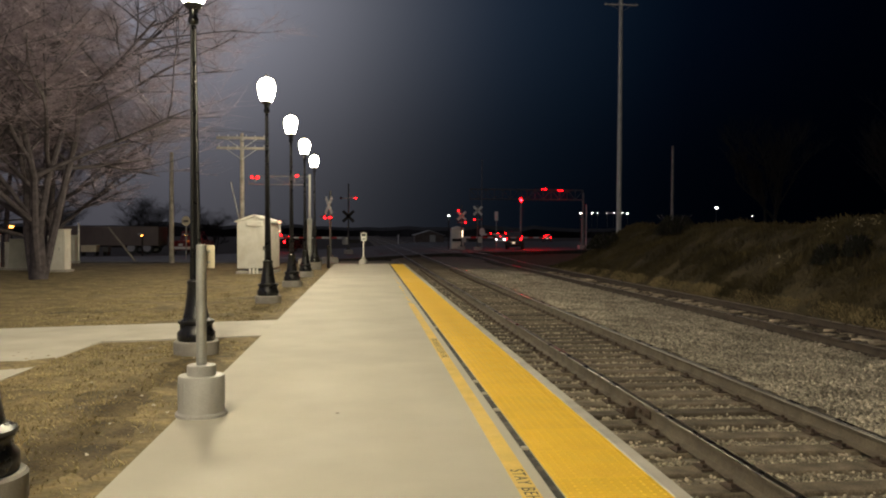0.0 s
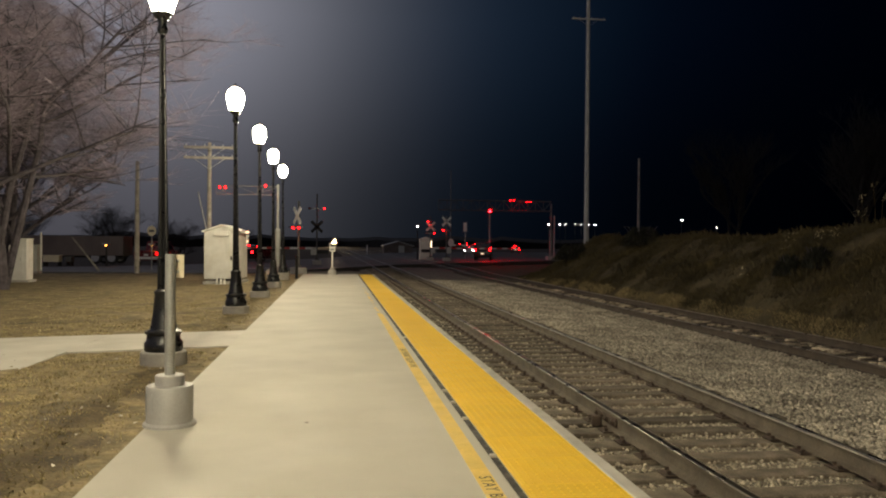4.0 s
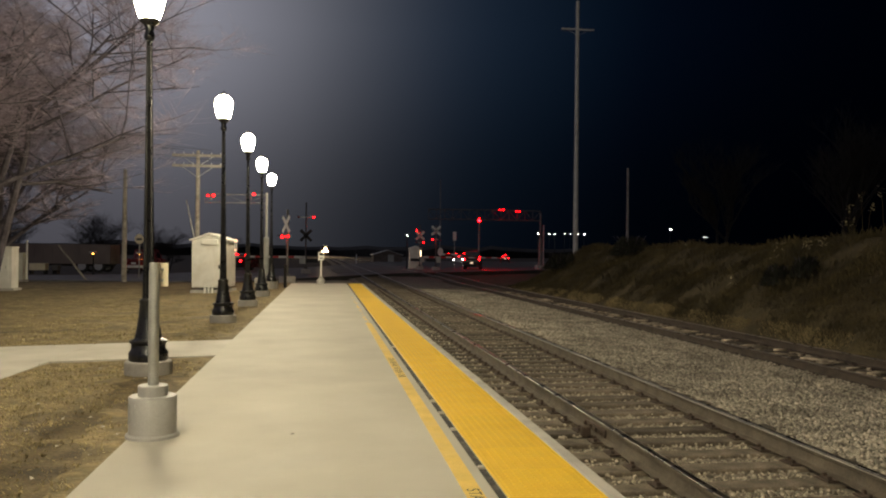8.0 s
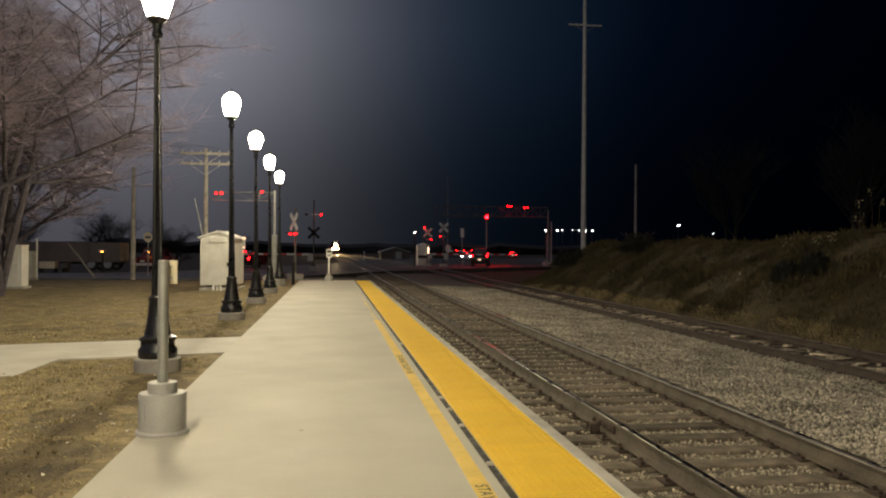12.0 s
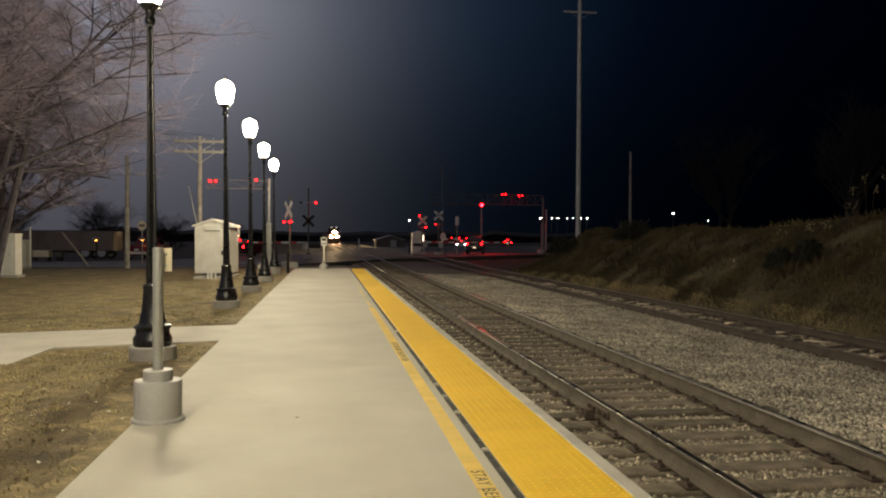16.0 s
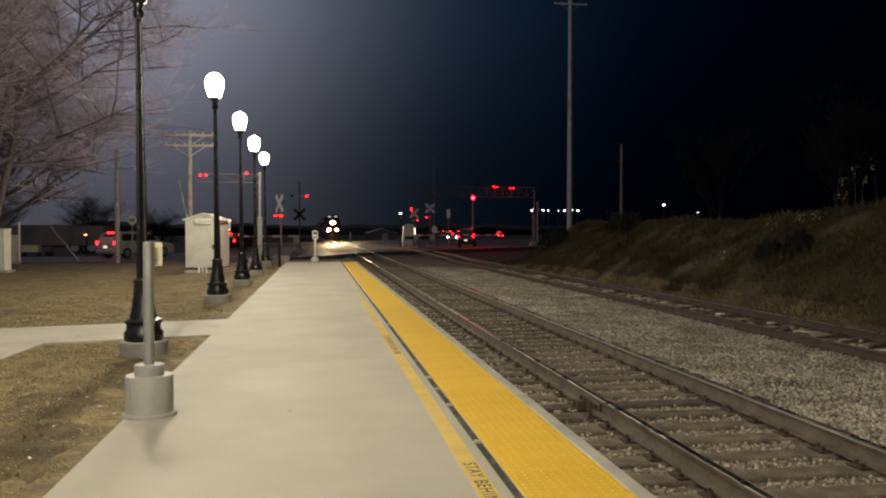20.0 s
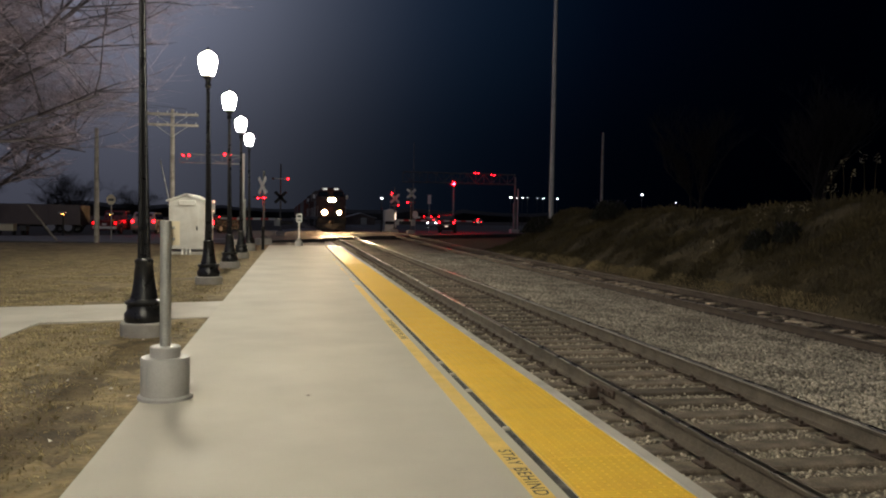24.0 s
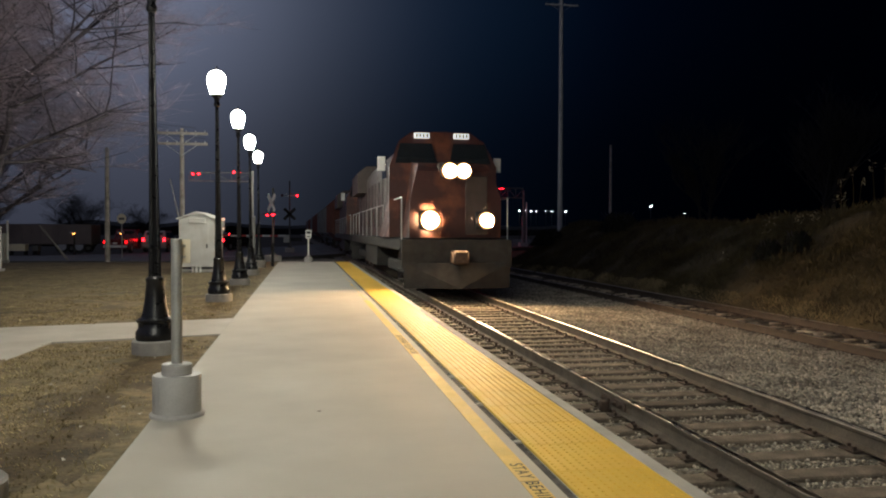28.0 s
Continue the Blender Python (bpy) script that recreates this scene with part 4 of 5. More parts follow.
# ---- vehicles ----
def wheel(parent, x, y, r):
    g = Geo()
    g.lathe([(r * 0.62, -0.11), (r * 0.95, -0.11), (r, -0.07), (r, 0.07), (r * 0.95, 0.11), (r * 0.62, 0.11)], 24, m=pose(x, y, r, 0, 90, 0))
    w = part("wheel", g, TYRE, parent, "black rubber tyre")
    g = Geo()
    g.lathe([(r * 0.6, -0.115), (r * 0.6, 0.115)], 16, m=pose(x, y, r, 0, 90, 0))
    part("rim", g, ALLOY, w, "metal rim")


def car(name, at, paint, label, tall=1.7, tail=None, head=None, length=4.7, bed=False):
    """A road car facing +y in its own space."""
    tail = tail or TAIL_GLOW
    t = thing(name, at, label, "pickup truck" if bed else "car", "road vehicles")
    h, w = length / 2, 0.92
    g = Geo()
    low = [(-h, 0.42), (-h + 0.06, 0.30), (h - 0.1, 0.28), (h, 0.45), (h - 0.05, 0.78), (h - 0.25, 0.92), (h - 1.25, 1.02), (-h + 0.1, 1.06), (-h, 0.95)]
    g.prism(low, -w, w, "x")
    body = part("body", g, paint, t)
    g = Geo()
    if bed:
        cab = [(-0.35, 1.05), (-0.25, tall), (0.75, tall), (1.35, 1.02)]
    else:
        cab = [(-h + 0.12, 1.05), (-h + 0.42, tall - 0.05), (-h + 0.9, tall), (0.35, tall), (1.25, 1.02)]
    v = []
    for s in (-1, 1):
        v += [(s * (w - 0.04 - 0.16 * (z > 1.2)), y, z) for y, z in cab]
    n = len(cab)
    g.add(v, [tuple(range(n))[::-1], tuple(range(n, 2 * n))] + [(i, (i + 1) % n, n + (i + 1) % n, n + i) for i in range(n)])
    part("cabin", g, paint, t)
    y0, y1 = cab[0][0], cab[-1][0]
    g = Geo()
    yb = cab[1][0]
    g.add([(-0.66, y0 - 0.0 + 0.05, 1.12), (0.66, y0 + 0.05, 1.12), (0.58, yb - 0.05, tall - 0.12), (-0.58, yb - 0.05, tall - 0.12),
           (-0.66, y0 + 0.12, 1.12), (0.66, y0 + 0.12, 1.12), (0.58, yb + 0.02, tall - 0.12), (-0.58, yb + 0.02, tall - 0.12)],
          [(0, 1, 2, 3), (4, 7, 6, 5), (0, 4, 5, 1), (1, 5, 6, 2), (2, 6, 7, 3), (3, 7, 4, 0)])
    part("rear_window", g, WINDOW, t, "dark glass")
    for s in (-1, 1):
        for a, b in ((y0 + 0.35, (y0 + 0.3 + y1) / 2 - 0.25), ((y0 + 0.3 + y1) / 2 - 0.15, y1 - 0.55)):
            g = Geo()
            g.add([(s * (w - 0.035), a, 1.1), (s * (w - 0.035), b + 0.15, 1.1), (s * (w - 0.16), b, tall - 0.14), (s * (w - 0.16), a + 0.15, tall - 0.14),
                   (s * (w - 0.1), a, 1.1), (s * (w - 0.1), b + 0.15, 1.1), (s * (w - 0.24), b, tall - 0.14), (s * (w - 0.24), a + 0.15, tall - 0.14)],
                  [(0, 1, 2, 3), (4, 7, 6, 5), (0, 4, 5, 1), (1, 5, 6, 2), (2, 6, 7, 3), (3, 7, 4, 0)])
            part("side_window", g, WINDOW, t, "dark glass")
        g = Geo()
        g.box((s * 0.78, -h - 0.005, 0.82 if bed else tall * 0.58), (0.15, 0.06, 0.20), 0.02)
        part("tail_light", g, tail, t, "glowing red tail light")
        g = Geo()
        g.box((s * 0.68, h - 0.05, 0.72), (0.24, 0.12, 0.11), 0.02)
        part("headlight", g, head or SIGN_BACK, t, "headlight")
        for y in (-h + 0.85, h - 0.9):
            wheel(t, s * (w - 0.1), y, 0.34)
    g = Geo()
    g.box((0, -h - 0.03, 0.48), (1.7, 0.14, 0.2), 0.04)
    part("bumper", g, SIGN_WHITE if bed else (BLACK_PLATE if paint is not CAR_WHITE else paint), t, "pale rear bumper" if bed else "")
    g = Geo()
    g.box((0, -h - 0.055, 0.72), (0.32, 0.012, 0.15), 0.003)
    part("number_plate", g, PLATE_GLOW if tail is BRAKE_GLOW else SIGN_WHITE, t, "lit plain number plate" if tail is BRAKE_GLOW else "plain number plate")
    if tail is BRAKE_GLOW and tall < 1.9:
        g = Geo()
        g.box((0, cab[1][0] - 0.04, tall - 0.04), (0.5, 0.06, 0.05), 0.01)
        part("high_brake_light", g, tail, t, "glowing high brake light")
    return t


moving_car = car("car", pose(-150, 50.3, -0.21, 0, 0, -90), CAR_WHITE, "silver station car driving up to wait behind the queue", 1.65, BRAKE_GLOW)
car("pickup_truck", pose(-13.7, 64.0, -0.21, 0, 0, -6), CAR_RED, "dark red pickup truck waiting with glowing tail lights", 1.75, TAIL_GLOW, length=5.4, bed=True)



def road_box(at, w, h, material, label):
    t = thing("storage_box", at, label, "storage box", "roadside boxes")
    part("body", Geo().box((0, 0, 0.28 + h / 2), (w, 0.7, h), 0.02), material, t)
    part("lid", Geo().box((0, 0, 0.30 + h), (w + 0.06, 0.76, 0.04), 0.01), material, t)
    for x in (-w / 2 + 0.08, w / 2 - 0.08):
        part("leg", Geo().box((x, 0, 0.14), (0.08, 0.6, 0.28)), BLACK_PLATE, t)
    return t


road_box(pose(-19.15, 57.0, -0.21), 1.05, 0.42, SIGN_AMBER, "low buff storage box beside the street")
road_box(pose(-18.1, 57.2, -0.21), 0.4, 0.32, MAST_GREY, "small grey box beside the street")
car("car", pose(-6.6, 72.0, -0.21, 0, 0, -30), CAR_BLACK, "black car with red tail lights before the crossing", 1.5, BRAKE_GLOW)
car("car", pose(22.2, 130, -0.21, 0, 0, 168), CAR_WHITE, "silver car with white headlights waiting beyond the gate", 1.5, TAIL_GLOW, CAR_HEAD)
car("car", pose(16.1, 85, -0.21, 0, 0, -14), CAR_BLACK, "tall black car with red tail lights before the crossing", 1.95, BRAKE_GLOW)
car("car", pose(37.0, 160, -0.21, 0, 0, -14), CAR_GREY, "grey car with red tail lights far along the road", 1.5, BRAKE_GLOW)


def shed(at):
    t = thing("shed", at, "low pale gabled shed far beyond the crossing", "shed")
    body = part("wall", Geo().prism([(-2.7, 0), (2.7, 0), (2.7, 1.7), (0, 2.5), (-2.7, 1.7)], 0, 6, "y"), BRICK_FAR, t, smooth=False)
    g = Geo()
    for k in (-1, 1):
        g.add([(0, -0.3, 2.62), (k * 3.0, -0.3, 1.72), (k * 3.0, 6.3, 1.72), (0, 6.3, 2.62), (0, -0.3, 2.52), (k * 3.0, -0.3, 1.62), (k * 3.0, 6.3, 1.62), (0, 6.3, 2.52)],
              [(0, 1, 2, 3), (4, 7, 6, 5), (0, 4, 5, 1), (1, 5, 6, 2), (2, 6, 7, 3)])
    part("roof", g, SIGN_BACK, t, "pale sheet-metal roof", smooth=False)
    part("door", Geo().box((0.6, -0.02, 0.85), (1.1, 0.05, 1.7), 0.01), CABINET, body)


shed(pose(11.9, 150, -0.6))


def signal_case(at):
    t = thing("signal_case", at, "pale metal signal case with a small lit window", "signal cabinet")
    part("pad", Geo().box((0, 0, 0.05), (1.5, 1.3, 0.2), 0.02), BASE_CONCRETE, t)
    body = part("body", Geo().box((0, 0, 1.2), (1.3, 1.1, 2.1), 0.03), HUT_METAL, t)
    part("roof", Geo().prism([(-0.75, 2.25), (0.75, 2.25), (0, 2.5)], -0.65, 0.65, "y"), PAINT_WHITE, t, smooth=False)
    part("door", Geo().box((-0.2, -0.56, 1.15), (0.7, 0.03, 1.8), 0.01), HUT_METAL, body)
    part("window", Geo().box((0.47, -0.56, 1.5), (0.14, 0.03, 1.1), 0.01), CASE_GLOW, body, "tall warm lit window")


signal_case(pose(9.55, 83.4, -0.25))


def marker(at):
    t = thing("trackside_marker", at, "short white trackside marker with a dark round head", "track marker")
    part("post", Geo().lathe([(0.09, 0), (0.09, 1.7), (0.05, 1.75)], 10), PAINT_WHITE, t, "thick white post")
    part("head", Geo().lathe([(0.3, 0), (0.3, 0.06)], 16, m=pose(0, -0.08, 2.05, 90)), BLACK_PLATE, t, "dark round head")
    part("cap", Geo().box((0, 0.02, 1.95), (0.1, 0.08, 0.6), 0.01), PAINT_WHITE, t)


marker(pose(5.2, 130, -0.5))


def semi_trailer(at):
    t = thing("semi_trailer", at, "long pale box trailer parked by the side road", "trailer")
    g = Geo()
    g.box((0, 0, 1.4), (2.5, 9.0, 1.5), 0.04)
    box = part("box", g, TRUCK_WHITE, t, "long ribbed box")
    for i in range(14):
        for s in (-1, 1):
            part("rib", Geo().box((s * 1.26, -4.2 + 0.65 * i, 1.4), (0.03, 0.05, 1.4)), TRUCK_WHITE, box)
    g = Geo()
    g.box((0, 0, 0.58), (1.0, 8.8, 0.16))
    part("chassis", g, BLACK_PLATE, t)
    for y in (-3.6, -2.4):
        for s in (-1, 1):
            wheel(t, s * 1.05, y, 0.5)
    for s in (-0.5, 0.5):
        g = Geo()
        g.box((s, 2.6, 0.3), (0.1, 0.1, 0.6))
        part("landing_leg", g, BLACK_PLATE, t)
    return t


semi_trailer(pose(-20.4, 64.0, -0.25, 0, 0, 88))


def yard_lamp(at, h, label, material=None, r=0.28, group=""):
    t = thing("yard_lamp", at, label, "street lamp", group)
    g = Geo()
    g.lathe([(0.07, 0), (0.05, h)], 10)
    part("pole", g, BLACK_PLATE, t)
    g = Geo()
    g.box((0, -0.15, h + 0.06), (0.35, 0.7, 0.12), 0.02)
    part("head", g, SIGN_BACK, t)
    g = Geo()
    g.lathe([(r * 0.7, h - 0.01 - r * 0.5), (r * 0.95, h - 0.01 - r * 0.25), (r * 0.6, h - 0.01)], 12, at=(0, -0.15, 0))
    part("lens", g, material or YARD_GLOW, t, "glowing lens")
    return t


for x, y, r in ((39.9, 150, 0.28), (41.1, 150, 0.11), (42.2, 150, 0.2), (43.3, 150, 0.13), (45.3, 150, 0.10), (46.5, 150, 0.12), (48.1, 150, 0.12), (49.3, 150, 0.22)):
    yard_lamp(pose(x + 1.25, y, -0.3), 5.85, "distant white yard lamp glowing beyond the bank", YARD_GLOW, r * 0.7, "distant yard lamps")
yard_lamp(pose(71.2, 156, -0.3), 7.3, "distant white lamp beyond the bank", YARD_GLOW, 0.24)
yard_lamp(pose(80.9, 160, -0.3), 5.8, "small distant white lamp beyond the bank", YARD_GLOW, 0.12)
yard_lamp(pose(-15.8, 57.6, -0.3), 1.55, "low amber lamp beside the parked trailer", AMBER_GLOW, 0.09)
yard_lamp(pose(-13.6, 61.5, -0.3), 1.54, "small amber lamp behind the waiting pickup", AMBER_GLOW, 0.08)
yard_lamp(pose(-24.8, 58.0, -0.3), 2.15, "amber lamp on the street behind the cabinets", AMBER_GLOW, 0.22)
yard_lamp(pose(8.5, 82.0, -0.3), 3.65, "small white lamp beside the crossing mast", YARD_GLOW, 0.10)


# ---- trees and brush ----
def grow(g, tw, p, d, length, r, level, rng, up=0.25, spread=0.6, kids=(3, 5), rise=(0.3, 1.5), low=0.35, top=9):
    """A limb with its branches; the thin last levels go into tw."""
    n = 4 if level else 2
    pts, q, dd = [Vector(p)], Vector(p), Vector(d).normalized()
    for i in range(n):
        dd = (dd + Vector((rng.uniform(-0.18, 0.18), rng.uniform(-0.18, 0.18), rng.uniform(-0.05, 0.18) * up * 2))).normalized()
        q = q + dd * length / n
        pts.append(q)
    (g if level > 1 else tw).tube(pts, r, r * (0.55 if level else 0.3), 8 if level > 2 else (5 if level > 1 else 3))
    if level == 0:
        return
    for k in range(rng.randint(*kids) + (1 if level < 3 else 0)):
        f = rng.uniform(low if level == top else 0.3, 1.0)
        i = min(n - 1, int(f * n))
        at = pts[i].lerp(pts[i + 1], f * n - i if f < 1 else 1.0)
        a = rng.uniform(0, 2 * math.pi)
        out = Vector((math.cos(a), math.sin(a), rng.uniform(*rise))).normalized()
        grow(g, tw, at, dd * (1 - spread) + out * spread, length * rng.uniform(0.48, 0.72), max(0.0045, r * (0.62 - 0.2 * f)), level - 1, rng, up, spread, kids, rise, low, top)


def bare_tree(at, height, label, seed, stems=1, lean=0.0, levels=4, kids=(3, 5), bark=None, twig=None, fan=0.10, spread=0.6, rise=(0.3, 1.5), low=0.35, stout=0.0):
    rng = random.Random(seed)
    t = thing("tree", at, label, "tree", "bare trees")
    g, tw = Geo(), Geo()
    for s in range(stems):
        a = 2 * math.pi * s / max(1, stems) + rng.uniform(0, 1)
        d = Vector((math.cos(a) * (fan if stems > 1 else lean), math.sin(a) * (fan if stems > 1 else lean), 1))
        grow(g, tw, (0.12 * math.cos(a) * (stems > 1), 0.12 * math.sin(a) * (stems > 1), -0.2), d, height * 0.5, height * 0.015 / (1 + 0.15 * (stems - 1)), levels, rng, kids=kids, spread=spread, rise=rise, low=low, top=levels)
    if stout:
        g.tube([(0, 0, -0.3), (0.02, 0, 0.1), (0.0, 0.02, 0.8), (-0.02, 0, 1.5)], stout * 1.25, stout * 0.8, 14)
    part("trunk", g, bark or BARK, t, "grey forked trunk and limbs")
    part("crown", tw, twig or TWIG, t, "bare winter twigs", smooth=False)
    return t


bare_tree(pose(-10.9, 27.3, -0.15), 14.5, "large bare winter tree with several forked trunks on the lawn", 11, 4, levels=5, kids=(5, 6), fan=0.13, spread=0.68, rise=(-0.35, 0.7), low=0.22, stout=0.26)
bare_tree(pose(-14.6, 29.5, -0.15), 14.0, "tall bare winter tree on the lawn", 12, 3, levels=5, kids=(4, 6), fan=0.13, spread=0.66, rise=(-0.3, 0.8), low=0.22, stout=0.24)
bare_tree(pose(-13.3, 33.2, -0.15), 14.0, "bare winter tree behind the forked tree", 13, 3, levels=5, kids=(4, 6), fan=0.14, spread=0.68, rise=(-0.35, 0.7), low=0.2)
# trees beyond the lamps' reach, their darkness painted into the material
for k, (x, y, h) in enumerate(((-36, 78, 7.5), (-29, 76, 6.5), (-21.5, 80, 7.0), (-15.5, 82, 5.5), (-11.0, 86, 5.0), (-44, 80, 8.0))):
    bare_tree(pose(x, y, -0.6), h, "bushy tree at the field's edge across the road, darkened as unlit", 60 + k, 4, levels=4, kids=(5, 6), fan=0.45, spread=0.7, rise=(-0.2, 0.9), bark=UNLIT_TREE, twig=UNLIT_TREE)
bare_tree(pose(-16.5, 37.0, -0.2), 11.0, "bare winter tree near the side road", 14, 2, kids=(5, 7))
bare_tree(pose(-24.0, 64.0, -0.3), 14.0, "bare winter tree beyond the side road", 16, 2)
# same night-shade colour on the trees behind the bank
bare_tree(pose(33.0, 62.0, 0.3), 12.0, "bare tree behind the bank, darkened as unlit", 17, 3, bark=UNLIT_TREE, twig=UNLIT_TREE, kids=(4, 6))
bare_tree(pose(40.0, 56.0, 0.3), 14.0, "bare tree behind the bank, darkened as unlit", 18, 3, bark=UNLIT_TREE, twig=UNLIT_TREE, kids=(4, 6))
bare_tree(pose(47.0, 66.0, 0.3), 13.0, "bare tree behind the bank, darkened as unlit", 19, 2, bark=UNLIT_TREE, twig=UNLIT_TREE, kids=(4, 6))


def leafy_mound(name, at, r, h, n, material, label, seed, leaf=0.1):
    rng = np.random.default_rng(seed)
    t = thing(name, at, label, "bush", "bushes on the bank")
    a, u, k = rng.uniform(0, 2 * np.pi, n), rng.uniform(0, 1, n), rng.uniform(0.35, 1.0, n) ** 0.5
    rr = r * k * (1 + 0.25 * np.sin(3 * a + seed))
    z = h * u * (1 - 0.6 * (k * 0.9) ** 2)
    pl = np.stack([rr * np.cos(a) * (1 - 0.4 * u), rr * np.sin(a) * (1 - 0.4 * u), z], -1)
    s = np.stack([np.full(n, leaf * 0.5), np.full(n, leaf), rng.uniform(0.5, 1.4, n) * leaf], -1)
    part("leaves", scatter_mesh("leaves", BLADE_V, BLADE_F, pl, rng.uniform(0, 6.28, n), s, material, 1.2, seed), material, t)
    g = Geo()
    for i in range(9):
        b = i * 0.7
        g.tube([(0, 0, -0.1), (r * 0.4 * math.cos(b), r * 0.4 * math.sin(b), h * 0.5), (r * 0.75 * math.cos(b), r * 0.75 * math.sin(b), h * 0.9)], 0.02, 0.005, 5)
    part("stem", g, BARK, t)
    return t


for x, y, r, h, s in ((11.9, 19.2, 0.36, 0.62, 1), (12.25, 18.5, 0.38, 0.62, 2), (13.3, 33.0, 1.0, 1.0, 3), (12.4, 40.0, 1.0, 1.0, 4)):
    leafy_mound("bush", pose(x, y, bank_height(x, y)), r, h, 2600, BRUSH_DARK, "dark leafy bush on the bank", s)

rng = np.random.default_rng(5)


def brush_field(name, x0, x1, y0, y1, n, lo, hi, material, label, seed, width=0.018):
    rng = np.random.default_rng(seed)
    x, y = rng.uniform(x0, x1, n), rng.uniform(y0, y1, n)
    clump = np.array([noise.noise((a * 0.8, b * 0.8, seed)) for a, b in zip(x, y)])
    keep = (clump > -0.15 + rng.uniform(-0.3, 0.15, n)) & (y < 45 + (x - 10) * 1.8)
    x, y, clump = x[keep], y[keep], clump[keep]
    z = np.array([bank_height(a, b) - 0.02 for a, b in zip(x, y)])
    hgt = rng.uniform(lo, hi, len(x)) * (0.7 + 0.9 * np.clip(clump, 0, 1))
    s = np.stack([np.full(len(x), width) * (0.6 + hgt), hgt * rng.uniform(0.2, 0.9, len(x)), hgt], -1)
    ob = new(name, scatter_mesh(name, BLADE_V, BLADE_F, np.stack([x, y, z], -1), rng.uniform(0, 6.28, len(x)), s, material, 0.35, seed))
    return tagged(ob, label, "brush", kind="stuff")


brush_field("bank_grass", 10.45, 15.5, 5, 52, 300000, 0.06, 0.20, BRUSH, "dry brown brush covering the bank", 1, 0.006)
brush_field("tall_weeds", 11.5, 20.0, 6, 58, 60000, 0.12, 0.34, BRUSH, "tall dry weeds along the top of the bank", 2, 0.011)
brush_field("straw_fringe", 10.25, 10.75, 6, 44, 42000, 0.05, 0.20, STRAW, "pale straw at the foot of the bank", 3, 0.005)


def weed_tuft(at, n, h, seed):
    """Thin dark stalks with small drooping pale heads."""
    r2 = random.Random(seed)
    t = thing("weed_tuft", at, "pale dry seed heads standing above the bank", "weeds", "weed tufts")
    for i in range(n):
        x, y = r2.uniform(-0.35, 0.35), r2.uniform(-0.3, 0.3)
        hh = h * r2.uniform(0.7, 1.05)
        tip = Vector((x + r2.uniform(-0.25, 0.25), y + r2.uniform(-0.15, 0.15), hh))
        g = Geo()
        g.tube([(x, y, -0.1), (x + (tip.x - x) * 0.3, y, hh * 0.6), tip], 0.006, 0.003, 5)
        stalk = part("stalk", g, BRUSH, t, smooth=False)
        g = Geo()
        for k in range(7):
            g.add(BLADE_V, BLADE_F, Matrix.Translation(tip + Vector((r2.uniform(-0.06, 0.06), r2.uniform(-0.05, 0.05), r2.uniform(-0.22, 0.02)))) @ pose(0, 0, 0, r2.uniform(60, 150), 0, r2.uniform(0, 360)) @ Matrix.Diagonal((0.03, 0.05, 0.11, 1)))
        part("seed_head", g, SEED, stalk, "pale seed head", smooth=False)
    return t


for k, (x, y, n, h) in enumerate(((12.2, 19.2, 3, 1.05), (12.55, 19.0, 4, 1.1), (13.3, 18.6, 2, 1.15), (13.9, 18.5, 3, 1.2), (14.4, 18.3, 2, 1.2), (11.5, 20.5, 1, 0.7))):
    weed_tuft(pose(x, y, bank_height(x, y)), n, h, 40 + k)

# dry lawn blades, thickest near the platform
n = 110000
x = -1.57 - np.abs(rng.gamma(1.6, 2.4, n))
y = rng.uniform(3.2, 30, n) * rng.uniform(0.35, 1.0, n) + 1.5
path_a = (x > -3.66) & (y > 11.05) & (y < 13.8)
path_b = (x <= -3.66) & (x > -12) & (y > 8.2 - (x + 3.7) * -0.9) & (y < 13.3 + (x + 3.6) * 0.26)
keep = ~path_a & ~path_b & (x > -14)
bald = np.array([noise.noise((a * 0.9, b * 0.9, 7)) for a, b in zip(x, y)]) > -0.25
bald &= ~((x > -2.35 - 0.25 * np.sin(y * 1.7)) & (y < 10.2) & (rng.uniform(0, 1, len(x)) < 0.4))
x, y = x[keep & bald], y[keep & bald]
z = np.array([lawn_height(a, b) - 0.004 for a, b in zip(x, y)])
h = rng.uniform(0.014, 0.036, len(x)) * (0.6 + np.array([0.8 * max(0.0, 0.5 + noise.noise((a * 4, b * 4, 3))) for a, b in zip(x, y)]))
blades = new("lawn_grass", scatter_mesh("lawn_grass", BLADE_V, BLADE_F, np.stack([x, y, z], -1), rng.uniform(0, 6.28, len(x)), np.stack([0.006 + 0.15 * h, h * 1.3, h * 0.85], -1), BLADE, 0.5, 9))
tagged(blades, "short dry straw-coloured grass blades on the lawn", "grass", kind="stuff")

# fallen leaves and litter on the lawn
n = 260
x, y = rng.uniform(-6.5, -1.6, n), rng.uniform(4.2, 11, n)
lv = new("fallen_leaves", scatter_mesh("fallen_leaves", [(-0.5, 0, 0), (0, -0.3, 0.1), (0.5, 0, 0.05), (0, 0.35, 0.12)], [(0, 1, 2), (0, 2, 3)], np.stack([x, y, np.full(n, -0.025)], -1), rng.uniform(0, 6.28, n), rng.uniform(0.02, 0.05, n), STRAW, 0.4, 12))
tagged(lv, "scattered pale dead leaves on the lawn", "leaves", kind="stuff")

